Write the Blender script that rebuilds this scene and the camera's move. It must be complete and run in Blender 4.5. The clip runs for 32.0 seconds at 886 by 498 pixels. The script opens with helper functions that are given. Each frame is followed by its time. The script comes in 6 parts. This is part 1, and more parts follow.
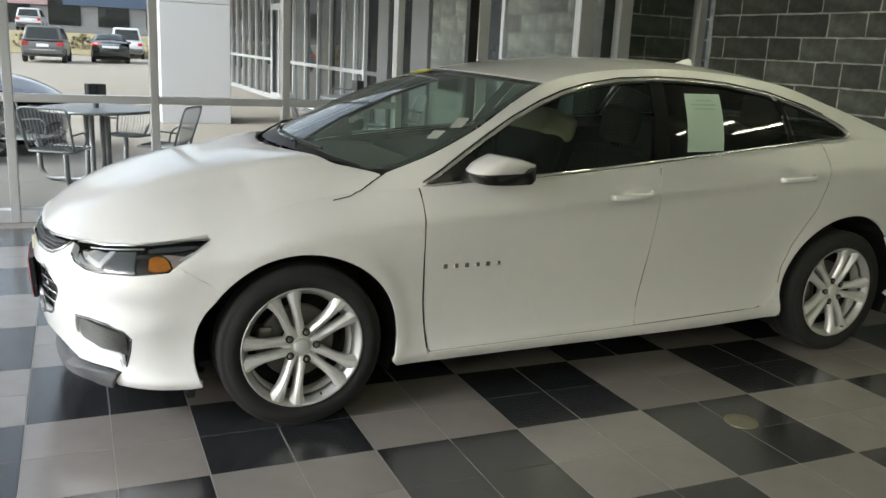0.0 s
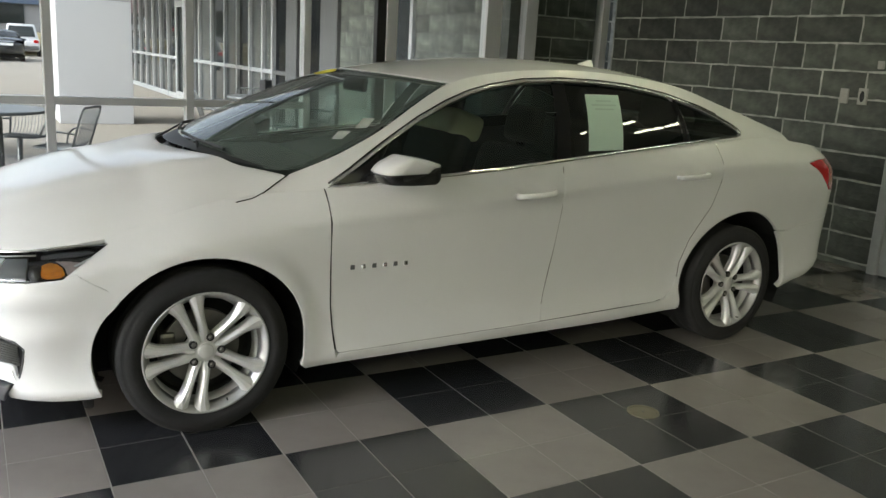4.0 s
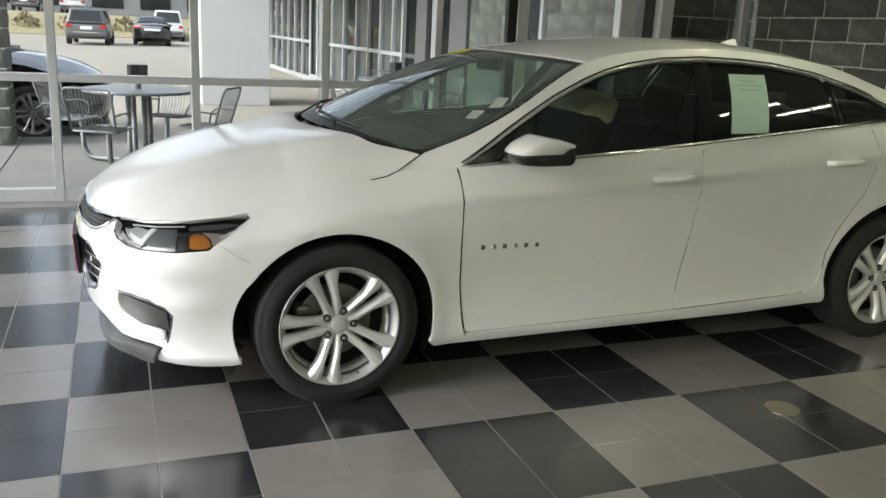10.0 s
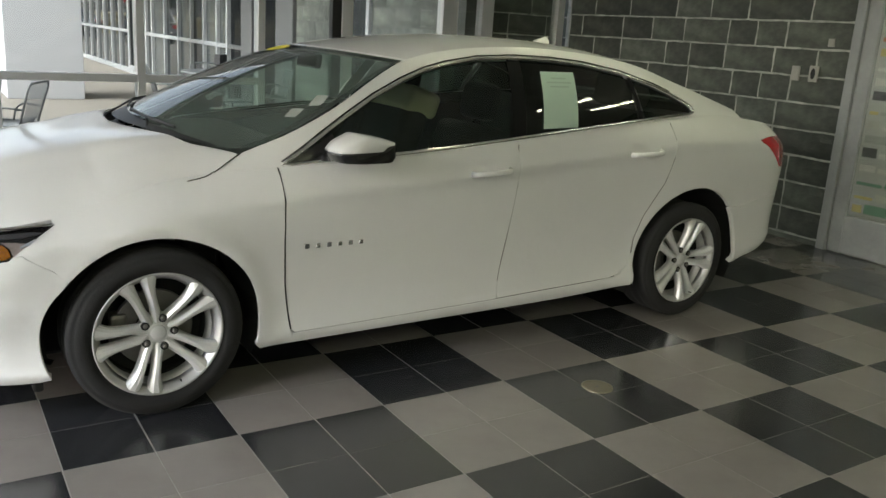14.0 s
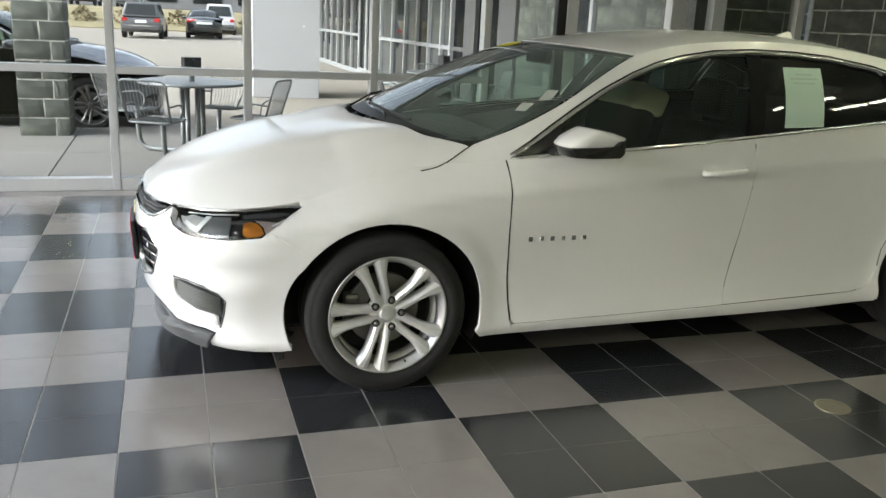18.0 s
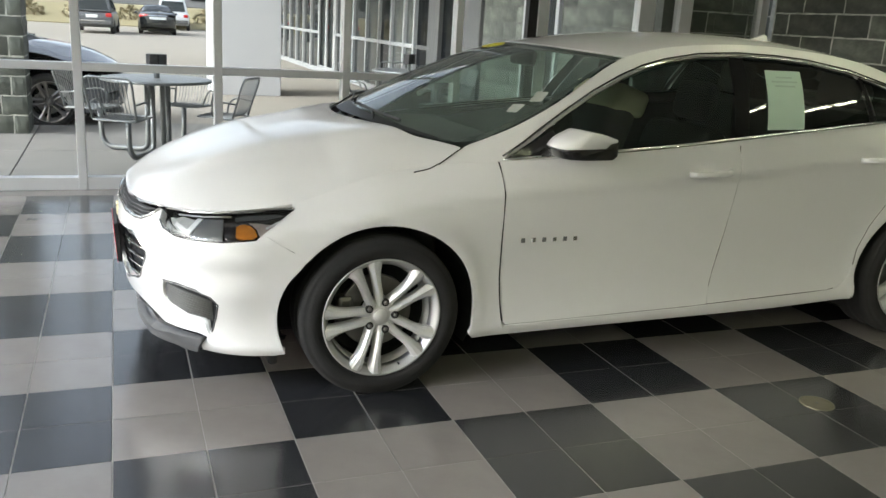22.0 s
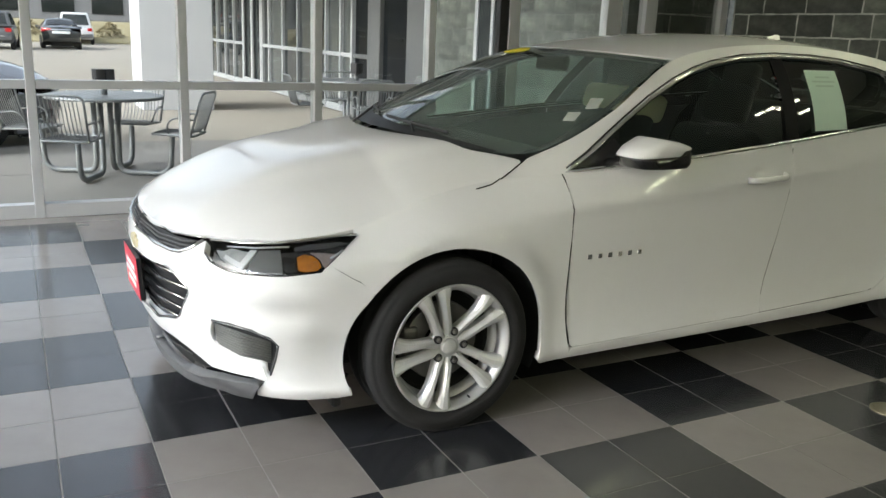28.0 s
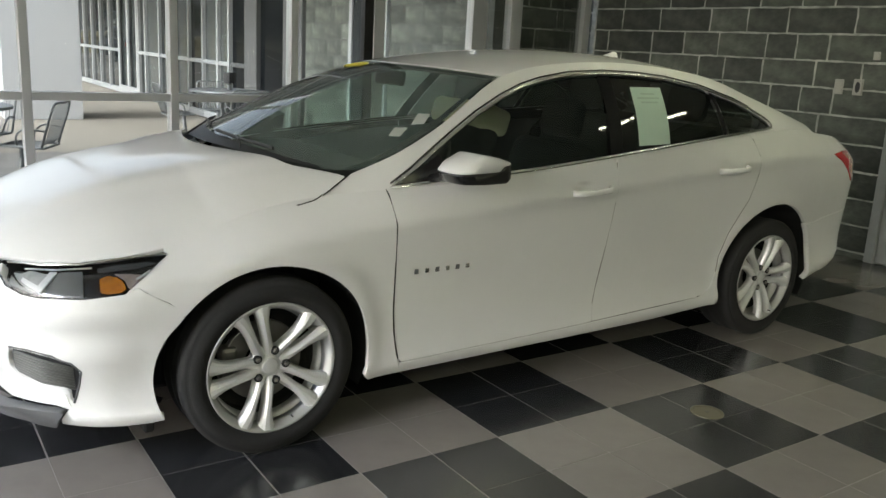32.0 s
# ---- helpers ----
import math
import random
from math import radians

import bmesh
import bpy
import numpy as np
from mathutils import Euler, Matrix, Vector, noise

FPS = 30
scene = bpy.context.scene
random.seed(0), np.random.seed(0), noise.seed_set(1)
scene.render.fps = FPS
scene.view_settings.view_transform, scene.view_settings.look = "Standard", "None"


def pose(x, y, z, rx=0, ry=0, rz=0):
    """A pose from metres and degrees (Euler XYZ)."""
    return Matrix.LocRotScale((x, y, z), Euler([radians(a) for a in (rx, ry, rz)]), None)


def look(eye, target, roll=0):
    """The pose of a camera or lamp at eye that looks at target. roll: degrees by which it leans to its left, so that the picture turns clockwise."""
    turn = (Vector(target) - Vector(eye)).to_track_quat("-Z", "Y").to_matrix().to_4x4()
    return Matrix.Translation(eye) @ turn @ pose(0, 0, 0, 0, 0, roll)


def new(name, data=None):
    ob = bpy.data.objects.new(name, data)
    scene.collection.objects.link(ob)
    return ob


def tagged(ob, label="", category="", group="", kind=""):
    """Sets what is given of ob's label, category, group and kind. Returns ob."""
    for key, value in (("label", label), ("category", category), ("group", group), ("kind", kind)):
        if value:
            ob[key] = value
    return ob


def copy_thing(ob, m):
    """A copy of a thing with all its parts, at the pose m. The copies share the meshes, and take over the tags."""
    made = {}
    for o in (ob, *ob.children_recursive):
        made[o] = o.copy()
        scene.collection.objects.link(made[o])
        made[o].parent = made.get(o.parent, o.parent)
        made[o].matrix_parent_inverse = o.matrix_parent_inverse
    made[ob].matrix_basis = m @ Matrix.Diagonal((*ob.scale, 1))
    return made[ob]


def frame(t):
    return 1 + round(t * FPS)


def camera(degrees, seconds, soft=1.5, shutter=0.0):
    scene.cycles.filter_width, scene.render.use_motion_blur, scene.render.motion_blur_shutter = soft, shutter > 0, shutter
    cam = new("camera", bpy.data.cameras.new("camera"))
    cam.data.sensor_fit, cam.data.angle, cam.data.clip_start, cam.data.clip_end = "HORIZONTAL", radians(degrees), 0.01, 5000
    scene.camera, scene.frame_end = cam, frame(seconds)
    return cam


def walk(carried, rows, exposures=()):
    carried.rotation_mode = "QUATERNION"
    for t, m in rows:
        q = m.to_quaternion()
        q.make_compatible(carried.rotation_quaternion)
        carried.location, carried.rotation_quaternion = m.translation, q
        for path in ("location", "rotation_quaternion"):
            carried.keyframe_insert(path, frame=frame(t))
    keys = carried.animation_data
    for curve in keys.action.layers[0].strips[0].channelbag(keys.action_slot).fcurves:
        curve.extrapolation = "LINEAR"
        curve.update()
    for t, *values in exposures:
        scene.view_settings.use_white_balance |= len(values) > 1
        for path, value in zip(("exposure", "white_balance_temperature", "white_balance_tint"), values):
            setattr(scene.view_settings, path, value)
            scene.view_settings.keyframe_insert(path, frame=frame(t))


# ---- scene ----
cam = camera(55.8, 32.0)
PATH = [
    (0, (-0.373, -2.702, 1.467), (0.42, -0.926, 1.003), 2.9),
    (0.5, (-0.369, -2.711, 1.472), (0.451, -0.943, 1.023), 3.0),
    (1, (-0.363, -2.715, 1.473), (0.509, -0.97, 1.031), 2.9),
    (1.5, (-0.353, -2.725, 1.48), (0.59, -1.018, 1.034), 3.0),
    (2, (-0.345, -2.729, 1.48), (0.632, -1.042, 1.034), 3.1),
    (2.5, (-0.347, -2.73, 1.477), (0.637, -1.047, 1.028), 3.2),
    (4.5, (-0.346, -2.724, 1.473), (0.62, -1.035, 1.012), 3.2),
    (5, (-0.342, -2.724, 1.476), (0.614, -1.032, 1.002), 3.0),
    (5.5, (-0.348, -2.719, 1.471), (0.613, -1.032, 0.988), 3.2),
    (6, (-0.346, -2.726, 1.476), (0.616, -1.04, 0.995), 3.4),
    (6.5, (-0.354, -2.725, 1.474), (0.586, -1.026, 0.996), 3.8),
    (7, (-0.363, -2.722, 1.464), (0.52, -0.993, 0.984), 4.0),
    (7.5, (-0.371, -2.709, 1.463), (0.461, -0.953, 0.988), 4.1),
    (8, (-0.378, -2.705, 1.46), (0.409, -0.929, 0.984), 3.9),
    (8.5, (-0.378, -2.701, 1.46), (0.371, -0.91, 0.979), 3.7),
    (9, (-0.385, -2.697, 1.456), (0.333, -0.894, 0.972), 3.4),
    (9.5, (-0.382, -2.694, 1.455), (0.319, -0.888, 0.956), 3.1),
    (10, (-0.376, -2.692, 1.452), (0.336, -0.893, 0.946), 2.9),
    (10.5, (-0.374, -2.692, 1.456), (0.342, -0.896, 0.945), 2.7),
    (11, (-0.373, -2.686, 1.45), (0.34, -0.891, 0.931), 2.5),
    (11.5, (-0.37, -2.691, 1.455), (0.348, -0.898, 0.936), 2.5),
    (12, (-0.367, -2.698, 1.459), (0.38, -0.913, 0.951), 2.4),
    (12.5, (-0.36, -2.704, 1.465), (0.461, -0.953, 0.956), 2.6),
    (13, (-0.343, -2.713, 1.473), (0.6, -1.025, 0.961), 3.1),
    (13.5, (-0.324, -2.725, 1.485), (0.721, -1.1, 0.969), 3.6),
    (15.5, (-0.346, -2.739, 1.474), (0.688, -1.092, 1.007), 4.0),
    (16, (-0.359, -2.743, 1.467), (0.623, -1.063, 1.004), 4.3),
    (16.5, (-0.375, -2.745, 1.468), (0.518, -1.019, 0.996), 3.8),
    (17, (-0.377, -2.732, 1.46), (0.415, -0.96, 0.977), 3.1),
    (17.5, (-0.394, -2.724, 1.448), (0.285, -0.913, 0.939), 3.1),
    (18, (-0.397, -2.715, 1.446), (0.214, -0.884, 0.921), 2.9),
    (18.5, (-0.398, -2.714, 1.446), (0.193, -0.88, 0.908), 2.9),
    (19, (-0.391, -2.7, 1.444), (0.191, -0.866, 0.897), 2.9),
    (19.5, (-0.388, -2.699, 1.448), (0.195, -0.866, 0.898), 2.8),
    (20, (-0.392, -2.702, 1.454), (0.204, -0.87, 0.917), 2.9),
    (20.5, (-0.411, -2.706, 1.453), (0.203, -0.875, 0.933), 3.0),
    (21, (-0.456, -2.701, 1.457), (0.211, -0.887, 0.945), 3.0),
    (21.5, (-0.512, -2.674, 1.449), (0.2, -0.876, 0.937), 3.1),
    (22, (-0.534, -2.653, 1.45), (0.176, -0.859, 0.926), 3.5),
    (22.5, (-0.532, -2.592, 1.443), (0.193, -0.805, 0.914), 4.5),
    (23, (-0.57, -2.468, 1.443), (0.194, -0.697, 0.916), 5.1),
    (23.5, (-0.624, -2.368, 1.445), (0.146, -0.598, 0.918), 5.2),
    (24, (-0.642, -2.329, 1.444), (0.135, -0.564, 0.916), 5.6),
    (24.5, (-0.724, -2.263, 1.457), (0.102, -0.515, 0.944), 4.6),
    (25, (-0.847, -2.204, 1.453), (0.019, -0.475, 0.943), 3.1),
    (25.5, (-0.925, -2.197, 1.448), (-0.05, -0.476, 0.925), 2.7),
    (27.5, (-0.959, -2.192, 1.406), (-0.115, -0.454, 0.891), 2.4),
    (28, (-0.947, -2.19, 1.411), (-0.054, -0.471, 0.914), 2.4),
    (28.5, (-0.934, -2.197, 1.414), (-0.015, -0.492, 0.919), 2.4),
    (29, (-0.922, -2.204, 1.418), (0.069, -0.537, 0.932), 2.7),
    (29.5, (-0.911, -2.205, 1.42), (0.153, -0.584, 0.931), 2.5),
    (30, (-0.897, -2.214, 1.424), (0.193, -0.615, 0.919), 1.7),
    (30.5, (-0.869, -2.226, 1.428), (0.236, -0.641, 0.91), 1.9),
    (31, (-0.814, -2.242, 1.442), (0.285, -0.653, 0.922), 2.1),
    (31.5, (-0.758, -2.276, 1.445), (0.339, -0.679, 0.947), 2.3),
    (32, (-0.696, -2.315, 1.447), (0.405, -0.712, 0.982), 3.2),
]
EXPOSURES = [(0, 1.61), (2, 1.58), (5, 1.61), (7, 1.66), (9, 1.72), (12, 1.72), (13, 1.64), (16, 1.71), (18, 1.79), (22, 1.76), (25, 1.71), (28, 1.67), (29, 1.62), (32, 1.61)]
walk(cam, [(t, look(e, g, r)) for t, e, g, r in PATH], EXPOSURES)

# ---- light ----
world = bpy.data.worlds.new("sky")
scene.world = world
world.use_nodes = True
wn = world.node_tree.nodes
sky = wn.new("ShaderNodeTexSky")
sky.sky_type = "NISHITA"
sky.sun_disc = False
sky.sun_elevation = radians(34)
sky.sun_rotation = radians(258)
sky.air_density, sky.dust_density = 1.0, 4.0
wn["Background"].inputs[1].default_value = 0.15
pale = wn.new("ShaderNodeHueSaturation")   # a hazy white overcast
pale.inputs["Saturation"].default_value = 0.5
world.node_tree.links.new(sky.outputs[0], pale.inputs["Color"])
world.node_tree.links.new(pale.outputs[0], wn["Background"].inputs[0])

sun = new("sun", bpy.data.lights.new("sun", "SUN"))
sun.data.energy, sun.data.angle, sun.data.color = 0.63, radians(22), (0.74, 0.95, 1.34)
sun.matrix_world = look((-19, -4, 13.1), (0, 0, 0))


# ---- materials ----
def mat(name, base, rough=0.5, metal=0.0, second=None, scale=8.0, amount=0.5, bump=0.0, bump_scale=60.0,
        coat=0.0, each=0.0, rough_var=0.0, stretch=(1, 1, 1), spec=0.5):
    """A surface with two scales of variation: patches (second, scale, amount) and fine relief (bump)."""
    m = bpy.data.materials.new(name)
    m.use_nodes = True
    nt = m.node_tree
    b = nt.nodes["Principled BSDF"]
    b.inputs["Roughness"].default_value = rough
    b.inputs["Metallic"].default_value = metal
    b.inputs["Coat Weight"].default_value = coat
    b.inputs["Coat Roughness"].default_value = 0.04
    b.inputs["Specular IOR Level"].default_value = spec
    b.inputs["Base Color"].default_value = (*base, 1)
    co = nt.nodes.new("ShaderNodeTexCoord")
    mp = nt.nodes.new("ShaderNodeMapping")
    mp.inputs["Scale"].default_value = stretch
    nt.links.new(co.outputs["Object"], mp.inputs[0])
    out = None
    if second:
        n1 = nt.nodes.new("ShaderNodeTexNoise")
        n1.inputs["Scale"].default_value, n1.inputs["Detail"].default_value, n1.inputs["Roughness"].default_value = scale, 6, 0.65
        ramp = nt.nodes.new("ShaderNodeValToRGB")
        ramp.color_ramp.elements[0].position, ramp.color_ramp.elements[1].position = 0.35, 0.68
        mix = nt.nodes.new("ShaderNodeMix")
        mix.data_type = "RGBA"
        mul = nt.nodes.new("ShaderNodeMath")
        mul.operation = "MULTIPLY"
        mul.inputs[1].default_value = amount
        mix.inputs[6].default_value, mix.inputs[7].default_value = (*base, 1), (*second, 1)
        nt.links.new(mp.outputs[0], n1.inputs["Vector"])
        nt.links.new(n1.outputs["Fac"], ramp.inputs[0])
        nt.links.new(ramp.outputs[0], mul.inputs[0])
        nt.links.new(mul.outputs[0], mix.inputs[0])
        out = mix.outputs[2]
    if each:
        inf = nt.nodes.new("ShaderNodeObjectInfo")
        geo = nt.nodes.new("ShaderNodeNewGeometry")
        add = nt.nodes.new("ShaderNodeMath")
        add.operation = "ADD"
        fr = nt.nodes.new("ShaderNodeMath")
        fr.operation = "FRACT"
        rng = nt.nodes.new("ShaderNodeMapRange")
        rng.inputs["To Min"].default_value, rng.inputs["To Max"].default_value = 1 - each, 1 + each
        hsv = nt.nodes.new("ShaderNodeHueSaturation")
        nt.links.new(inf.outputs["Random"], add.inputs[0])
        nt.links.new(geo.outputs["Random Per Island"], add.inputs[1])
        nt.links.new(add.outputs[0], fr.inputs[0])
        nt.links.new(fr.outputs[0], rng.inputs[0])
        nt.links.new(rng.outputs[0], hsv.inputs["Value"])
        hsv.inputs["Color"].default_value = (*base, 1)
        if out:
            nt.links.new(out, hsv.inputs["Color"])
        out = hsv.outputs[0]
    if out:
        nt.links.new(out, b.inputs["Base Color"])
    if bump or rough_var:
        n2 = nt.nodes.new("ShaderNodeTexNoise")
        n2.inputs["Scale"].default_value, n2.inputs["Detail"].default_value = bump_scale, 5
        nt.links.new(mp.outputs[0], n2.inputs["Vector"])
        if bump:
            bp = nt.nodes.new("ShaderNodeBump")
            bp.inputs["Strength"].default_value = min(bump, 1.0)
            bp.inputs["Distance"].default_value = 0.004
            nt.links.new(n2.outputs["Fac"], bp.inputs["Height"])
            nt.links.new(bp.outputs[0], b.inputs["Normal"])
        if rough_var:
            r2 = nt.nodes.new("ShaderNodeMapRange")
            r2.inputs["To Min"].default_value, r2.inputs["To Max"].default_value = max(rough - rough_var, 0.02), rough + rough_var
            nt.links.new(n2.outputs["Fac"], r2.inputs[0])
            nt.links.new(r2.outputs[0], b.inputs["Roughness"])
    return m


def glass(name, tint, rough=0.0, clear=1.0, dust_haze=0.0):
    """A thin pane: clear through, glossy by Fresnel, with a green diffuse film that paints reflected haze over dust."""
    m = bpy.data.materials.new(name)
    m.use_nodes = True
    nt = m.node_tree
    nt.nodes.remove(nt.nodes["Principled BSDF"])
    tr = nt.nodes.new("ShaderNodeBsdfTransparent")
    tr.inputs[0].default_value = (*tint, 1)
    gl = nt.nodes.new("ShaderNodeBsdfGlossy")
    gl.inputs["Roughness"].default_value = rough
    fr = nt.nodes.new("ShaderNodeFresnel")
    fr.inputs[0].default_value = 1.52
    k = nt.nodes.new("ShaderNodeMath")
    k.operation = "MULTIPLY"
    k.inputs[1].default_value = 1.3 * clear
    mx = nt.nodes.new("ShaderNodeMixShader")
    nt.links.new(fr.outputs[0], k.inputs[0])
    nt.links.new(k.outputs[0], mx.inputs[0])
    under = tr.outputs[0]
    if dust_haze:
        df = nt.nodes.new("ShaderNodeBsdfDiffuse")
        df.inputs[0].default_value = (0.50, 0.68, 0.60, 1)
        film = nt.nodes.new("ShaderNodeTexNoise")
        film.inputs["Scale"].default_value, film.inputs["Detail"].default_value = 2.5, 4
        amt = nt.nodes.new("ShaderNodeMath")
        amt.operation = "MULTIPLY"
        amt.inputs[1].default_value = 2 * dust_haze
        m2 = nt.nodes.new("ShaderNodeMixShader")
        place = nt.nodes.new("ShaderNodeTexCoord")
        nt.links.new(place.outputs["Object"], film.inputs["Vector"])
        nt.links.new(film.outputs["Fac"], amt.inputs[0])
        nt.links.new(amt.outputs[0], m2.inputs[0])
        nt.links.new(tr.outputs[0], m2.inputs[1])
        nt.links.new(df.outputs[0], m2.inputs[2])
        under = m2.outputs[0]
    nt.links.new(under, mx.inputs[1])
    nt.links.new(gl.outputs[0], mx.inputs[2])
    nt.links.new(mx.outputs[0], nt.nodes["Material Output"].inputs[0])
    return m


def glow(name, colour, strength):
    m = bpy.data.materials.new(name)
    m.use_nodes = True
    b = m.node_tree.nodes["Principled BSDF"]
    b.inputs["Base Color"].default_value = (0.9, 0.9, 0.9, 1)
    b.inputs["Emission Color"].default_value = (*colour, 1)
    b.inputs["Emission Strength"].default_value = strength
    return m


TILE_DARK = mat("dark_tile", (0.016, 0.017, 0.019), 0.22, second=(0.029, 0.030, 0.032), scale=5, amount=0.7, each=0.25, rough_var=0.07, bump_scale=6, bump=0.03, spec=0.95, coat=0.2)
TILE_LIGHT = mat("beige_tile", (0.205, 0.190, 0.175), 0.22, second=(0.172, 0.158, 0.145), scale=5, amount=0.6, each=0.06, rough_var=0.07, bump_scale=6, bump=0.03, spec=0.95, coat=0.2)
for m_ in (TILE_DARK, TILE_LIGHT):
    m_.node_tree.nodes["Principled BSDF"].inputs["Coat Roughness"].default_value = 0.20
GROUT = mat("grout", (0.235, 0.222, 0.203), 0.7, second=(0.165, 0.155, 0.143), scale=3, amount=0.5, bump=0.1)
BLOCK = mat("painted_block", (0.038, 0.045, 0.038), 0.62, second=(0.22, 0.235, 0.195), scale=4.0, amount=0.5, bump=0.8, bump_scale=42, each=0.4, stretch=(1, 0.8, 1.5))
MORTAR = mat("mortar", (0.60, 0.61, 0.55), 0.95, second=(0.14, 0.145, 0.125), scale=7, amount=0.8, bump=0.6, bump_scale=90)
ALU = mat("satin_aluminium", (0.60, 0.615, 0.62), 0.42, 0.35, second=(0.53, 0.545, 0.55), scale=3, amount=0.5, bump=0.03, bump_scale=30)
WALL_PAINT = mat("wall_paint", (0.50, 0.49, 0.465), 0.7, second=(0.44, 0.43, 0.41), scale=2, amount=0.6, bump=0.08, bump_scale=120)
CEIL_PAINT = mat("ceiling_tile", (0.62, 0.61, 0.575), 0.9, second=(0.54, 0.53, 0.50), scale=30, amount=0.4, bump=0.2, bump_scale=200)
PANE = glass("window_glass", (0.93, 0.95, 0.94), clear=0.5)
CONCRETE = mat("concrete", (0.215, 0.205, 0.185), 0.85, second=(0.165, 0.158, 0.143), scale=1.3, amount=0.7, bump=0.3, bump_scale=50)
LOT = mat("parking_lot", (0.285, 0.258, 0.212), 0.9, second=(0.23, 0.205, 0.168), scale=0.35, amount=0.7, bump=0.3, bump_scale=20)
WHITE_PANEL = mat("white_panel", (0.53, 0.54, 0.545), 0.45, second=(0.47, 0.48, 0.49), scale=1.5, amount=0.4)
TUBE_GLOW = glow("lit_diffuser", (0.94, 0.985, 0.60), 35.0)
ROOF_FILL_GLOW = glow("roof_fill_glow", (0.96, 0.97, 0.66), 32.0)
SPOT_GLOW = glow("lit_small_diffuser", (0.96, 0.97, 0.70), 9.0)


# ---- mesh helpers ----
def part(name, bm, material, parent=None, label="", smooth=False):
    """Links a bmesh as one mesh object, under a thing or a part if one is given."""
    me = bpy.data.meshes.new(name)
    bmesh.ops.recalc_face_normals(bm, faces=bm.faces)
    bm.to_mesh(me)
    bm.free()
    me.materials.append(material)
    if smooth:
        for p in me.polygons:
            p.use_smooth = True
    ob = new(name, me)
    if parent:
        ob.parent = parent
    if label:
        ob["label"] = label
    return ob


def thing(name, at, label, category, turn=0.0, group="", kind=""):
    ob = new(name)
    ob.matrix_world = pose(*at, 0, 0, turn)
    return tagged(ob, label, category, group, kind)


def box(lo, hi, bev=0.0, bm=None, seg=1):
    bm = bm or bmesh.new()
    c, d = [(a + b) / 2 for a, b in zip(lo, hi)], [b - a for a, b in zip(lo, hi)]
    made = bmesh.ops.create_cube(bm, size=1, matrix=Matrix.Translation(c) @ Matrix.Diagonal((*d, 1)))["verts"]
    if bev:
        edges = {e for v in made for e in v.link_edges}
        bmesh.ops.bevel(bm, geom=list(edges), offset=bev, segments=seg, affect="EDGES", profile=0.5)
    return bm


def lathe(profile, steps=48, axis="y", bm=None, cap=True):
    """Turns (radius, along) pairs round the axis."""
    bm = bm or bmesh.new()
    rings = []
    for r, a in profile:
        ring = []
        for k in range(steps):
            g = 2 * math.pi * k / steps
            c, s = r * math.cos(g), r * math.sin(g)
            ring.append(bm.verts.new((c, a, s) if axis == "y" else (c, s, a)))
        rings.append(ring)
    for p, q in zip(rings, rings[1:]):
        for k in range(steps):
            bm.faces.new((p[k], p[(k + 1) % steps], q[(k + 1) % steps], q[k]))
    for ring, r in ((rings[0], profile[0][0]), (rings[-1], profile[-1][0])):
        if cap and r > 1e-4:
            bm.faces.new(ring)
    bmesh.ops.remove_doubles(bm, verts=bm.verts, dist=1e-5)
    return bm


def tube(points, r, closed=False, sides=8, bm=None, flat=1.0):
    """A round bar along points."""
    bm = bm or bmesh.new()
    pts = [Vector(p) for p in points]
    n = len(pts)
    rings, up = [], None
    for k in range(n):
        a = pts[(k - 1) % n] if closed or k else pts[0]
        b = pts[(k + 1) % n] if closed or k < n - 1 else pts[-1]
        d = (b - a).normalized()
        if up is None:
            up = Vector((0, 0, 1)) if abs(d.z) < 0.9 else Vector((1, 0, 0))
        side = d.cross(up).normalized()
        up = side.cross(d).normalized()
        rings.append([bm.verts.new(pts[k] + r * (math.cos(g) * side + flat * math.sin(g) * up))
                      for g in (2 * math.pi * j / sides for j in range(sides))])
    for k in range(n if closed else n - 1):
        p, q = rings[k], rings[(k + 1) % n]
        for j in range(sides):
            bm.faces.new((p[j], p[(j + 1) % sides], q[(j + 1) % sides], q[j]))
    if not closed:
        bm.faces.new(rings[0])
        bm.faces.new(rings[-1])
    return bm


def bend(points, r, steps=5):
    """Rounds the corners of a line of points by radius r."""
    pts = [Vector(p) for p in points]
    out = [pts[0]]
    for a, b, c in zip(pts, pts[1:], pts[2:]):
        u, v = (a - b), (c - b)
        d = min(r, u.length * 0.49, v.length * 0.49)
        p, q = b + u.normalized() * d, b + v.normalized() * d
        for k in range(steps + 1):
            t = k / steps
            out.append(p * (1 - t) ** 2 + b * 2 * t * (1 - t) + q * t * t)
    out.append(pts[-1])
    return out


# ---- the room ----
WIN_Y = 4.40       # inner face of the glazed wall
BRICK_X = 5.70     # face of the block wall
WEST, SOUTH, TOP = -3.75, -8.0, 3.15
S = 0.30           # tile pitch

tagged(part("floor", box((WEST, SOUTH, -0.12), (BRICK_X, WIN_Y, -0.0012)), GROUT), "checked floor of dark and beige tiles with pale grout", "floor", kind="structure")
tagged(part("ceiling", box((WEST - 0.2, SOUTH - 0.2, TOP), (BRICK_X + 0.2, WIN_Y + 0.15, TOP + 0.2)), CEIL_PAINT), "plain grey showroom ceiling", "ceiling", kind="structure")
tagged(part("wall_south", box((WEST - 0.2, SOUTH - 0.2, -0.12), (BRICK_X + 0.2, SOUTH, TOP)), WALL_PAINT), "plain off-white painted wall", "wall", kind="structure")
wall_east = tagged(part("wall_east", box((BRICK_X + 0.0055, SOUTH, -0.12), (BRICK_X + 0.2, WIN_Y, TOP)), MORTAR), "dark green-grey split block wall with pale mortar joints", "wall", kind="structure")

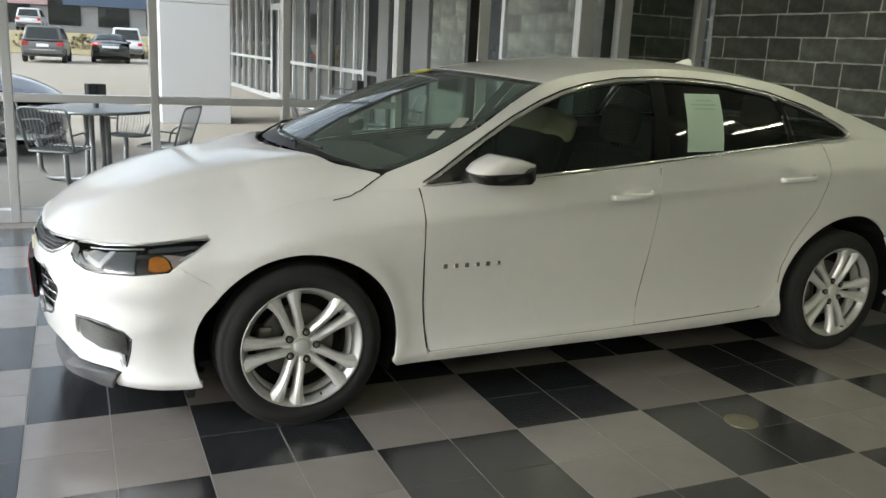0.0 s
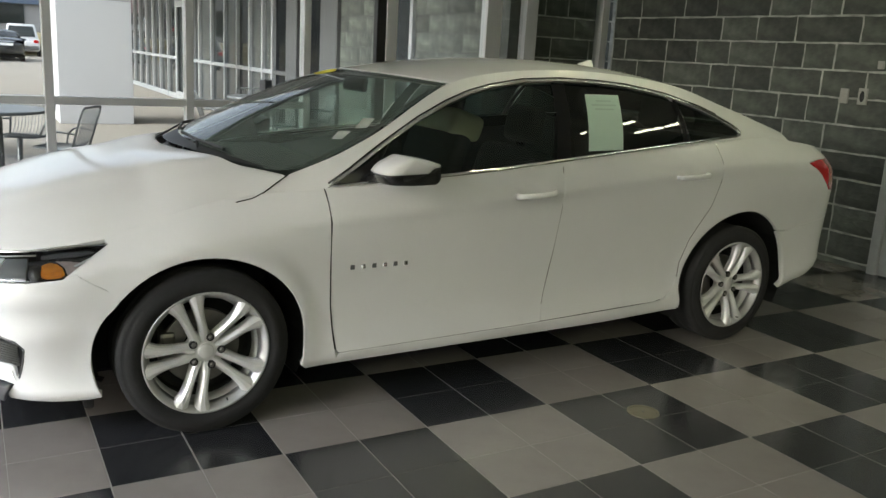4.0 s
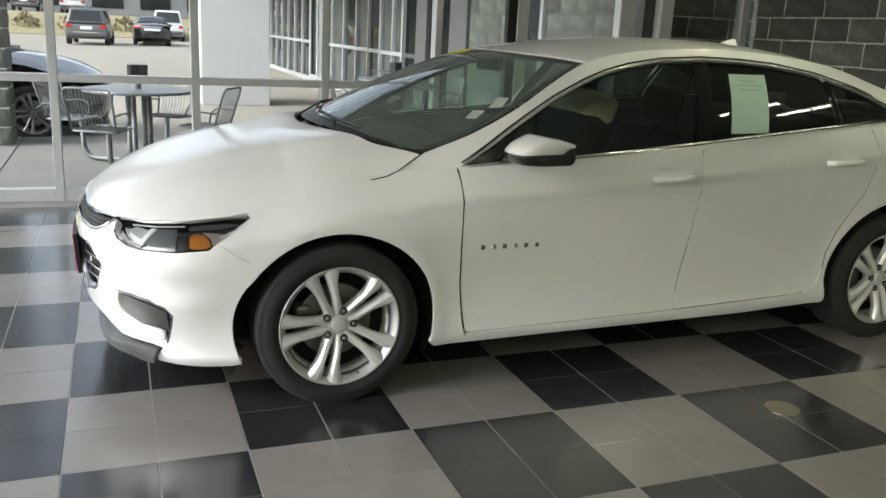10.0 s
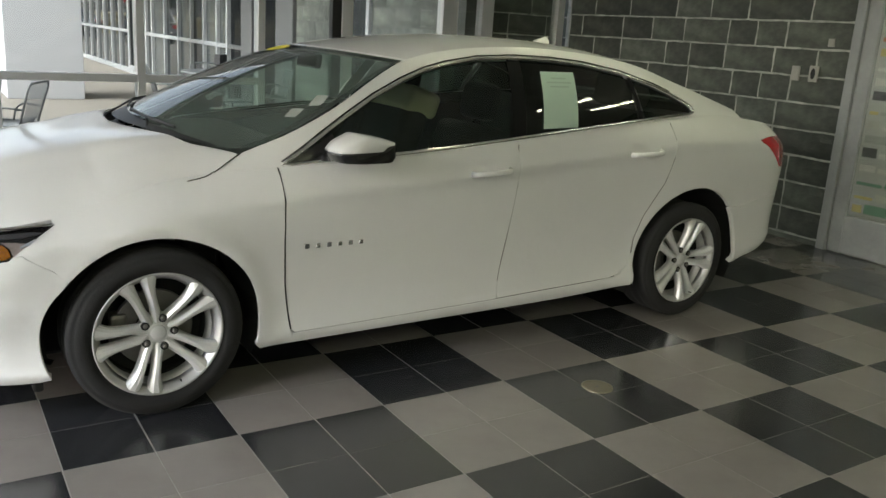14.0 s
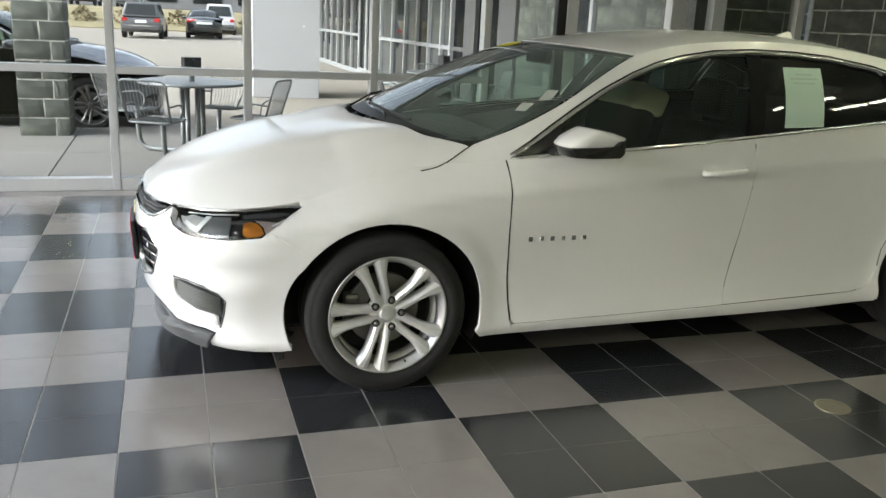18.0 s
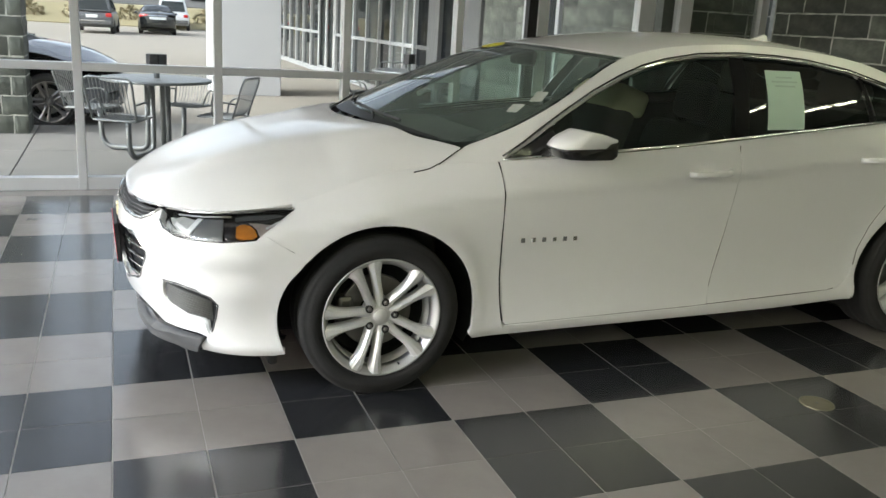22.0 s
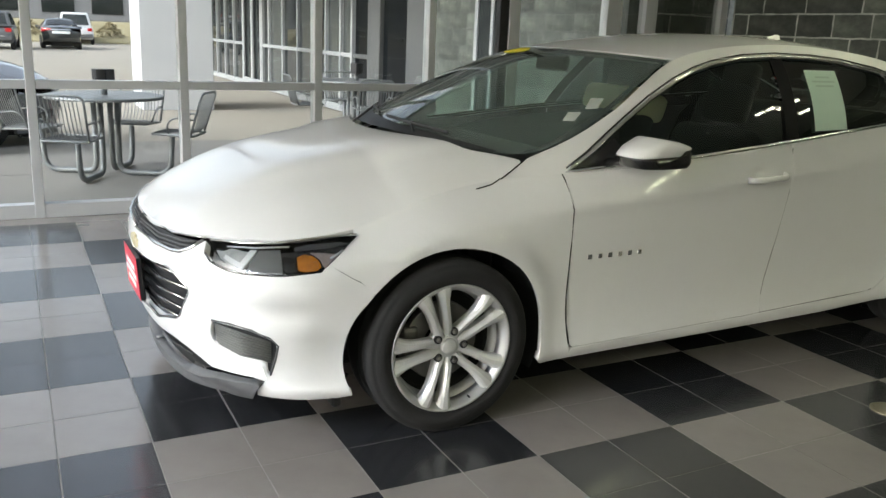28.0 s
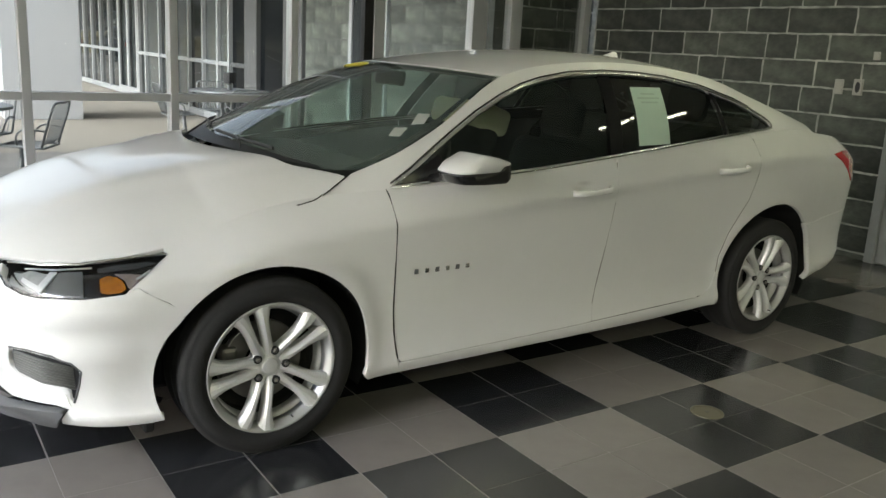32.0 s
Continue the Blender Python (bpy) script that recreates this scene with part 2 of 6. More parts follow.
# the glazed wall: posts, rails and panes
MULL = [-2.86, -1.82, -0.82, 0.225, 1.28, 2.29, 3.10, 4.20, 4.64, 5.58]
glazed = thing("window_1", (0, WIN_Y, 0), "floor-to-ceiling aluminium shopfront glazing with a low transom", "window", kind="structure")
STILE = {3.10: 0.055, 4.20: 0.085, 4.64: 0.07, 5.58: 0.045}   # door stiles are wider
for x in MULL:
    h = STILE.get(x, 0.032)
    part("mullion", box((x - h, -0.001, 0), (x + h, 0.111, TOP), 0.003), ALU, glazed)
part("door_gap_seal", box((2.955, 0.01, 0.1), (3.044, 0.09, TOP - 0.08), 0.003), mat("black_seal", (0.012, 0.012, 0.012), 0.6, second=(0.02, 0.02, 0.02), scale=20), glazed)
edges = [WEST] + MULL + [BRICK_X]
for a, b in zip(edges, edges[1:]):
    a, b = a + 0.032, b - 0.032
    if b - a < 0.05:
        continue
    part("sill_rail", box((a, 0.002, 0), (b, 0.108, 0.10), 0.003), ALU, glazed)
    part("head_rail", box((a, 0.002, TOP - 0.08), (b, 0.108, TOP), 0.003), ALU, glazed)
    low = 0.10
    if a < 2.2:
        part("transom", box((a, 0.002, 0.925), (b, 0.108, 0.985), 0.003), ALU, glazed)
        pn = part("pane", box((a, 0.05, 0.10), (b, 0.056, 0.925)), PANE, glazed)
        pn.visible_shadow = False
        low = 0.985
    pn = part("pane", box((a, 0.05, low), (b, 0.056, TOP - 0.08)), PANE, glazed)
    pn.visible_shadow = False

side_win = thing("window_2", (WEST, 0, 0), "aluminium shopfront glazing along the side of the showroom", "window", kind="structure")
posts = [SOUTH + 0.05 + 1.21 * k for k in range(11)]
for y in posts:
    part("mullion", box((-0.11, y - 0.032, 0), (0, y + 0.032, TOP), 0.003), ALU, side_win)
for a, b in zip(posts, posts[1:]):
    a, b = a + 0.032, b - 0.032
    for lo, hi, nm in ((0, 0.10, "sill_rail"), (0.925, 0.985, "transom"), (TOP - 0.08, TOP, "head_rail")):
        part(nm, box((-0.108, a, lo), (-0.002, b, hi), 0.003), ALU, side_win)
    for lo, hi in ((0.10, 0.925), (0.985, TOP - 0.08)):
        pn = part("pane", box((-0.056, a, lo), (-0.05, b, hi)), PANE, side_win)
        pn.visible_shadow = False

# ---- outside ----
tagged(part("ground", box((-400, -400, -0.5), (400, 900, -0.06)), LOT), "pale worn concrete parking lot", "ground", kind="structure")
SLABS = [-12.0, -8.6, -5.0, -1.41, 2.2, 4.44]
pave = tagged(part("pavement", box((-12, WIN_Y + 0.112, -0.3), (4.44, 8.6, -0.022)), GROUT), "light grey concrete patio slabs with dark joints", "pavement", kind="structure")
for a, b in zip(SLABS, SLABS[1:]):
    for c, d in ((WIN_Y + 0.115, 6.4), (6.4, 8.6)):
        part("slab", box((a + 0.006, c + 0.006, -0.1), (b - 0.006, d - 0.006, -0.01), 0.004), CONCRETE, pave)

# ---- the sedan ----
from mathutils.geometry import delaunay_2d_cdt

PEARL = mat("white_pearl_paint", (0.715, 0.715, 0.712), 0.38, second=(0.675, 0.675, 0.672), scale=2, amount=0.5, coat=1.0, spec=0.5, bump=0.8, bump_scale=7.0)
PEARL.node_tree.nodes["Principled BSDF"].inputs["Coat IOR"].default_value = 1.52
PEARL.node_tree.nodes["Principled BSDF"].inputs["Coat Roughness"].default_value = 0.085
CHROME = mat("chrome", (0.78, 0.78, 0.77), 0.09, 1.0, second=(0.7, 0.7, 0.69), scale=20, amount=0.3)
BLACK_GLOSS = mat("gloss_black_trim", (0.008, 0.008, 0.009), 0.25, second=(0.012, 0.012, 0.013), scale=6, amount=0.5, coat=0.5)
BLACK_PLASTIC = mat("black_plastic", (0.014, 0.014, 0.015), 0.5, second=(0.022, 0.022, 0.023), scale=30, amount=0.5, bump=0.15, bump_scale=300)
GREY_PLASTIC = mat("dark_grey_plastic", (0.075, 0.077, 0.08), 0.45, second=(0.1, 0.1, 0.1), scale=12, amount=0.5, bump=0.1, bump_scale=200)
DOOR_GAP = mat("door_gap_grey", (0.24, 0.235, 0.225), 0.8, second=(0.19, 0.185, 0.18), scale=12, amount=0.5)
PILLAR = mat("pillar_film", (0.004, 0.004, 0.005), 0.45, second=(0.006, 0.006, 0.006), scale=6, amount=0.5, spec=0.06)
FOG_GREY = mat("fog_mesh_grey", (0.13, 0.133, 0.125), 0.5, second=(0.09, 0.09, 0.088), scale=60, amount=0.6)
LIP_GREY = mat("lip_plastic", (0.095, 0.097, 0.10), 0.5, second=(0.06, 0.06, 0.06), scale=12, amount=0.5, bump=0.1, bump_scale=200)
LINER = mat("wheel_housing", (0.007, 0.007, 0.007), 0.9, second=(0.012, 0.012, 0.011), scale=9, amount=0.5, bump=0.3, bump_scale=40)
RUBBER = mat("tyre_rubber", (0.012, 0.012, 0.0125), 0.92, second=(0.020, 0.019, 0.019), scale=9, amount=0.6, bump=0.15, bump_scale=120)
RIM_GREY = mat("satin_rim", (0.46, 0.46, 0.46), 0.4, 0.5, second=(0.36, 0.36, 0.36), scale=8, amount=0.4)
ALLOY = mat("silver_alloy", (0.74, 0.74, 0.74), 0.3, 0.45, second=(0.55, 0.55, 0.56), scale=8, amount=0.4, coat=0.4)
STEEL = mat("brake_steel", (0.28, 0.27, 0.26), 0.42, 0.9, second=(0.18, 0.17, 0.16), scale=14, amount=0.6)
CABIN = mat("cabin_cloth", (0.022, 0.023, 0.023), 0.85, second=(0.034, 0.034, 0.033), scale=16, amount=0.5, bump=0.3, bump_scale=250)
CABIN_GREY = mat("cabin_grey", (0.36, 0.35, 0.32), 0.8, second=(0.31, 0.30, 0.275), scale=10, amount=0.4, bump=0.2, bump_scale=200)
SIDE_GLASS = glass("tinted_rear_glass", (0.12, 0.16, 0.145))
DOOR_GLASS = glass("tinted_door_glass", (0.52, 0.64, 0.57), dust_haze=0.005)
SCREEN_GLASS = glass("windscreen_glass", (0.93, 0.98, 0.955), clear=1.0, dust_haze=0.095)
LENS = glass("clear_lamp_lens", (0.92, 0.93, 0.93))
AMBER = mat("amber_reflector", (0.82, 0.30, 0.02), 0.2, second=(0.34, 0.09, 0.015), scale=55, amount=0.8, coat=1.0, bump=0.5, bump_scale=220)
RED_LENS = mat("red_lamp_lens", (0.45, 0.012, 0.012), 0.14, second=(0.3, 0.008, 0.008), scale=25, amount=0.5, coat=1.0)
PAPER = mat("pale_green_paper", (0.56, 0.72, 0.62), 0.75, second=(0.5, 0.66, 0.57), scale=6, amount=0.4)
WHITE_PAPER = mat("white_paper", (0.75, 0.76, 0.74), 0.7, second=(0.66, 0.67, 0.65), scale=12, amount=0.4)
LABEL = mat("windscreen_paper", (0.42, 0.44, 0.41), 0.6, second=(0.25, 0.27, 0.26), scale=14, amount=0.6)
CREAM = mat("cream_patch", (0.90, 0.85, 0.55), 0.7, second=(0.84, 0.78, 0.49), scale=9, amount=0.5, bump=0.3, bump_scale=40)
YELLOW = mat("yellow_sticker", (0.80, 0.68, 0.02), 0.5, second=(0.72, 0.6, 0.02), scale=10, amount=0.4)
RED_PLATE = mat("red_plate", (0.62, 0.03, 0.06), 0.35, second=(0.5, 0.02, 0.05), scale=8, amount=0.4)
LAMP_GREY = mat("smoked_lamp_cover", (0.22, 0.225, 0.22), 0.3, 0.2, second=(0.13, 0.13, 0.13), scale=9, amount=0.5, coat=0.6)
REFLECTOR = mat("lamp_reflector", (0.55, 0.56, 0.55), 0.35, 0.4, second=(0.36, 0.37, 0.36), scale=22, amount=0.8, bump=0.5, bump_scale=60)
CORNER_SILVER = mat("corner_silver", (0.62, 0.52, 0.48), 0.3, 0.5, second=(0.45, 0.36, 0.33), scale=60, amount=0.7, coat=0.8, bump=0.4, bump_scale=180)
WHITE_CHROME = mat("bright_reflector", (0.9, 0.9, 0.89), 0.3, 0.25, second=(0.8, 0.8, 0.79), scale=20, amount=0.3)
GOLD = mat("gold_badge", (0.50, 0.44, 0.28), 0.4, 0.6, second=(0.40, 0.36, 0.24), scale=20, amount=0.4)
for m_, share in ((PAPER, 0.3),):   # thin paper lets light through
    nt_ = m_.node_tree
    thin = nt_.nodes.new("ShaderNodeBsdfTranslucent")
    both_ = nt_.nodes.new("ShaderNodeMixShader")
    both_.inputs[0].default_value = share
    thin.inputs[0].default_value = (*[c * 1.1 for c in nt_.nodes["Principled BSDF"].inputs["Base Color"].default_value[:3]], 1)
    nt_.links.new(nt_.nodes["Principled BSDF"].outputs[0], both_.inputs[1])
    nt_.links.new(thin.outputs[0], both_.inputs[2])
    nt_.links.new(both_.outputs[0], nt_.nodes["Material Output"].inputs[0])
INK = mat("printed_bars", (0.44, 0.59, 0.50), 0.8, second=(0.42, 0.56, 0.48), scale=20, amount=0.4)

def knots(*pairs):
    """A smooth curve through (place, value) pairs, flat beyond its ends."""
    xs, ys = np.array([p[0] for p in pairs], float), np.array([p[1] for p in pairs], float)
    sl = np.diff(ys) / np.diff(xs)
    m = np.empty(len(xs))
    m[0], m[-1] = sl[0], sl[-1]
    h = np.diff(xs)
    m[1:-1] = (sl[:-1] * h[1:] + sl[1:] * h[:-1]) / (h[1:] + h[:-1])

    def value(q):
        q = np.clip(np.asarray(q, float), xs[0], xs[-1])
        k = np.clip(np.searchsorted(xs, q) - 1, 0, len(xs) - 2)
        d = xs[k + 1] - xs[k]
        t = (q - xs[k]) / d
        return ((1 + 2 * t) * (1 - t) ** 2 * ys[k] + t * (1 - t) ** 2 * d * m[k]
                + t * t * (3 - 2 * t) * ys[k + 1] + t * t * (t - 1) * d * m[k + 1])
    return value


# car space: x rearwards from the front axle, y across (near side negative), z up
U0, LF, U1, LR = -0.35, 1.15, 3.45, 0.95
AXLE = 2.86
z_bottom = knots((-1.5, 0.185), (-0.9, 0.185), (-0.35, 0.185), (0.4, 0.195), (2.4, 0.21), (3.2, 0.245), (3.32, 0.250), (3.45, 0.285), (3.6, 0.318), (3.8, 0.345), (4.4, 0.365))
z_belt = knots((-1.5, 0.70), (-1.2, 0.702), (-0.95, 0.717), (-0.8, 0.721), (-0.6, 0.728), (-0.35, 0.755), (0.0, 0.855), (0.3, 0.900), (0.5, 0.918),
               (1.0, 0.958), (1.6, 1.012), (2.2, 1.06), (2.85, 1.105), (3.25, 1.110), (3.5, 1.076), (3.8, 1.035), (4.4, 1.045))
half_width = knots((-0.35, 0.915), (0.0, 0.922), (0.5, 0.925), (1.4, 0.927), (2.2, 0.925), (2.83, 0.925), (3.45, 0.905))
section = knots((-0.1, 0.915), (0, 0.955), (0.03, 0.970), (0.075, 0.975), (0.105, 0.968), (0.15, 0.962), (0.22, 0.958), (0.36, 0.964), (0.52, 0.978), (0.68, 0.992),
                (0.79, 0.996), (0.845, 1.001), (0.89, 0.988), (0.95, 0.963), (1, 0.935), (1.1, 0.865))
shoulder = knots((-0.35, 0.08), (0.2, 0.12), (0.45, 0.06), (0.7, 0.0), (2.3, 0.0), (2.7, 0.04), (3.25, 0.10), (3.6, 0.08))
nose = knots((0.18, -0.865), (0.25, -0.91), (0.35, -0.935), (0.5, -0.95), (0.6, -0.945), (0.68, -0.92), (0.74, -0.88))
tail = knots((0.25, 3.87), (0.4, 3.96), (0.7, 3.985), (0.9, 3.96), (1.07, 3.92))


fold = knots((0.18, 0.0), (0.30, 0.0), (0.40, 0.010), (0.445, 0.013), (0.475, 0.0), (0.515, -0.006), (0.55, 0.001), (0.57, 0.004), (0.63, 0.0), (0.7, 0.0))   # creases of the bumper


def side(u, z):
    """The lower body: u runs along the side and round both ends, z is the height."""
    u, z = np.asarray(u, float), np.asarray(z, float)
    zb, zt = z_bottom(u), z_belt(u)
    v = np.clip((z - zb) / (zt - zb), -0.1, 1.1)
    w = half_width(u) * section(v) - shoulder(u) * np.clip((v - 0.6) / 0.4, 0, 1.25) ** 3
    w = w + fold(z) * np.clip((-0.42 - u) / 0.15, 0, 1) * np.clip((u + 1.20) / 0.2, 0, 1)
    for cx, r in ((0.0, 0.385), (AXLE, 0.395)):
        d = np.hypot(u - cx, z - 0.335)
        w = w + 0.012 * np.exp(-((d - r) / 0.05) ** 2)
    for cx, cz in ((1.415, 0.897), (2.415, 0.951)):   # scoops behind the door handles
        w = w - 0.016 * np.exp(-((u - cx) / 0.055) ** 2 - ((z - cz) / 0.022) ** 2)
    f = np.clip((U0 - u) / LF, 0, 1) * math.pi / 2
    g = np.clip((u - U1) / LR, 0, 1) * math.pi / 2
    x = np.clip(u, U0, U1)
    x = x - (U0 - nose(z)) * np.sin(f) ** 0.83 + (tail(z) - U1) * np.sin(g) ** 0.72
    y = -w * np.cos(f).clip(0, 1) ** 0.83 * np.cos(g).clip(0, 1) ** 0.72
    return np.stack([x, y, z], -1)


# where the side meets the windscreen, roof and rear window, and the same on the centre line, by s = 0..3
edge_x = knots((0, 0.35), (0.5, 0.75), (1, 1.17), (1.5, 1.80), (2, 2.50), (2.5, 2.95), (3, 3.40))
edge_y = knots((0, -0.755), (0.25, -0.772), (0.5, -0.745), (0.75, -0.69), (1, -0.618), (1.5, -0.575), (2, -0.585), (2.5, -0.625), (3, -0.69))
edge_z = knots((0, 0.968), (0.25, 1.047), (0.5, 1.140), (0.75, 1.248), (1, 1.347), (1.5, 1.425), (2, 1.385), (2.5, 1.27), (3, 1.13))
mid_x = knots((0, 0.06), (0.5, 0.49), (1, 0.97), (1.5, 1.75), (2, 2.48), (2.5, 2.92), (3, 3.36))
mid_z = knots((0, 1.014), (0.5, 1.222), (1, 1.372), (1.5, 1.465), (2, 1.435), (2.5, 1.31), (3, 1.15))


def top(s, t):
    """Windscreen (s 0..1), roof (1..2) and rear window (2..3); t from 0 on the centre line to -1 on the near edge."""
    s, a = np.asarray(s, float), np.abs(np.asarray(t, float))
    x = mid_x(s) + (edge_x(s) - mid_x(s)) * a ** 2
    z = mid_z(s) + (edge_z(s) - mid_z(s)) * a ** 2.4
    return np.stack([x, np.asarray(t) * -edge_y(s), z], -1)


_s = np.linspace(0, 3, 601)
_ex = edge_x(_s)


def upper(x, z):
    """The side of the cabin, between the belt line and the roof's edge."""
    x, z = np.asarray(x, float), np.asarray(z, float)
    s = np.interp(x, _ex, _s)
    ez, ey = edge_z(s), edge_y(s)
    b = side(x, z_belt(x))
    t = np.clip((z - b[..., 2]) / np.maximum(ez - b[..., 2], 0.02), -0.2, 1.2)
    y = b[..., 1] + (ey - b[..., 1]) * t - 0.035 * 4 * t * (1 - t) * np.clip((ez - b[..., 2]) / 0.4, 0, 1)
    return np.stack([x, y, z], -1)


_u = np.linspace(-1.5, 0.5, 401)
_rim = side(_u, z_belt(_u))
hood_mid = knots((-0.90, 0.70), (-0.83, 0.758), (-0.7, 0.833), (-0.5, 0.914), (-0.2, 0.980), (0.05, 1.012), (0.5, 1.02))


def hood(x, y):
    """The bonnet's height over the plan."""
    x, y = np.asarray(x, float), np.asarray(y, float)
    ye = np.interp(x, _rim[:, 0], -_rim[:, 1])
    ze = np.interp(x, _rim[:, 0], _rim[:, 2])
    a = np.clip(np.abs(y) / np.maximum(ye, 1e-3), 0, 1.1)
    z = ze + (hood_mid(x) - ze) * (1 - a ** (3.2 + 4.5 * np.clip((x + 0.15) / 0.4, 0, 1)))
    r = 0.36 + 0.22 * np.clip((x + 0.9) / 1.3, 0, 1)
    z = z + 0.017 * np.clip((x + 0.9) / 0.5, 0, 1) * (1 / (1 + np.exp((np.abs(y) - r) / 0.02)) - 1) * (1 - a ** 6)
    return np.stack([x, y, z], -1)


def dense(line, step):
    out = []
    for (a, b), (c, d) in zip(line, line[1:] + line[:1]):
        n = max(1, math.ceil(math.hypot(c - a, d - b) / step))
        out += [(a + (c - a) * k / n, b + (d - b) * k / n) for k in range(n)]
    return out


def within(pts, loops):
    """Which points lie inside the first loop and outside the others."""
    inside = np.zeros(len(pts), bool)
    for loop in loops:
        a = np.array(loop)
        b = np.roll(a, -1, 0)
        for (x1, y1), (x2, y2) in zip(a, b):
            if y1 == y2:
                continue
            cross = ((y1 > pts[:, 1]) != (y2 > pts[:, 1])) & (pts[:, 0] < (x2 - x1) * (pts[:, 1] - y1) / (y2 - y1) + x1)
            inside ^= cross
    return inside


def normals_of(f, q, d=0.002):
    a, b = q[:, 0], q[:, 1]
    n = np.cross(f(a + d, b) - f(a - d, b), f(a, b + d) - f(a, b - d))
    n /= np.maximum(np.linalg.norm(n, axis=1, keepdims=True), 1e-9)
    p = f(a, b)
    away = p - np.stack([np.clip(p[:, 0], 0.1, 2.9), p[:, 1] * 0, p[:, 2] * 0 + 0.6], -1)
    flip = (n * away).sum(1) < 0
    n[flip] *= -1
    return p, n


def sheet(name, outline, f, material, parent, holes=(), step=0.04, depth=0.0, rim=0.022, both=False, far=False, label="", ripple=None, lean=None):
    """A panel: the outline, drawn on the surface f, filled and with its edges turned in.
    both: with its mirror image on the other side in one mesh; far: on the other side alone."""
    loops = [dense(list(outline), step)] + [dense(list(h), step) for h in holes]
    pts, edges = [], []
    for loop in loops:
        k = len(pts)
        pts += loop
        edges += [(k + i, k + (i + 1) % len(loop)) for i in range(len(loop))]
    rim_n = len(pts)
    lo, hi = np.min(loops[0], 0), np.max(loops[0], 0)
    ga, gb = np.meshgrid(np.arange(lo[0] + step / 2, hi[0], step), np.arange(lo[1] + step / 2, hi[1], step))
    grid = np.stack([ga.ravel(), gb.ravel()], -1)
    if len(grid):
        grid = grid[within(grid, loops)]
    if len(grid):
        bd = np.array(pts)
        near = np.array([np.min((bd[:, 0] - g[0]) ** 2 + (bd[:, 1] - g[1]) ** 2) for g in grid])
        pts += [tuple(g) for g in grid[near > (0.45 * step) ** 2]]
    v2, _, tris, *_ = delaunay_2d_cdt([Vector(p) for p in pts], edges, [], 0, 1e-7)
    q = np.array([tuple(v) for v in v2])
    tris = [tuple(t) for t in tris]
    c = np.array([q[list(t)].mean(0) for t in tris])
    tris = [t for t, ok in zip(tris, within(c, loops)) if ok]
    p, n = normals_of(f, q)
    p = p - n * depth
    if lean is not None:
        n = lean(q, n)
    if ripple is not None:
        p = p + n * ripple(q)[:, None]
    verts, norms, faces = list(map(tuple, p)), list(map(tuple, n)), list(tris)
    if rim and len(q) >= rim_n:
        count = {}
        for t in tris:
            for i in range(3):
                e = (t[i], t[(i + 1) % 3])
                count[tuple(sorted(e))] = count.get(tuple(sorted(e)), []) + [e]
        border = [e[0] for e in count.values() if len(e) == 1]
        made = {}
        for a, b in border:
            d = p[b] - p[a]
            out = np.cross(n[a], d)
            out /= max(np.linalg.norm(out), 1e-9)
            for i in (a, b):
                if i not in made:
                    made[i] = (len(verts), len(verts) + 1)
                    soft = n[i] - out
                    soft /= np.linalg.norm(soft)
                    verts += [tuple(p[i]), tuple(p[i] - n[i] * rim)]
                    norms += [tuple(soft), tuple(-out)]
            faces.append((made[a][0], made[a][1], made[b][1], made[b][0]))
    if far or both:
        flip = lambda vs: [(x, -y, z) for x, y, z in vs]
        if far:
            verts, norms = flip(verts), flip(norms)
        else:
            k = len(verts)
            verts, norms = verts + flip(verts), norms + flip(norms)
            faces = faces + [tuple(i + k for i in reversed(t)) for t in faces]
    me = bpy.data.meshes.new(name)
    me.from_pydata(verts, [], faces)
    me.materials.append(material)
    me.polygons.foreach_set("use_smooth", [True] * len(me.polygons))
    me.normals_split_custom_set_from_vertices(norms)
    ob = new(name, me)
    ob.parent = parent
    if label:
        ob["label"] = label
    return ob


def arch(cx, cz, rx, rz, a0, a1, n=26):
    return [(cx + rx * math.cos(radians(a0 + (a1 - a0) * k / n)), cz + rz * math.sin(radians(a0 + (a1 - a0) * k / n))) for k in range(n + 1)]


def along(fn, a, b, n=16, lift=0.0):
    return [(a + (b - a) * k / n, float(fn(a + (b - a) * k / n)) + lift) for k in range(n + 1)]


FRONT_ARCH = (-0.015, 0.33, 0.395, 0.362)
REAR_ARCH = (2.903, 0.33, 0.438, 0.402)
G = 0.0035   # half a shut line

HEADLIGHT = [(-0.34, 0.738), (-0.42, 0.69), (-0.495, 0.648), (-0.635, 0.634), (-0.80, 0.629), (-0.88, 0.632), (-0.955, 0.648), (-0.985, 0.668), (-0.982, 0.690), (-0.962, 0.704), (-0.80, 0.708), (-0.65, 0.715), (-0.50, 0.729)]
UPPER_GRILLE = [(-1.5, 0.687), (-1.2, 0.691), (-1.05, 0.702), (-0.985, 0.707), (-1.00, 0.699), (-1.06, 0.672), (-1.12, 0.652), (-1.18, 0.645), (-1.3, 0.642), (-1.5, 0.638)]
LOWER_GRILLE = [(-1.5, 0.552), (-1.40, 0.562), (-1.19, 0.585), (-1.145, 0.574), (-1.06, 0.537), (-1.06, 0.52), (-1.12, 0.425), (-1.15, 0.405), (-1.3, 0.36), (-1.5, 0.340)]
FOG = [(-0.945, 0.446), (-0.86, 0.448), (-0.765, 0.437), (-0.69, 0.415), (-0.657, 0.388), (-0.668, 0.345), (-0.698, 0.280), (-0.710, 0.283), (-0.708, 0.322), (-0.78, 0.326), (-0.875, 0.334), (-0.935, 0.362), (-0.957, 0.395)]
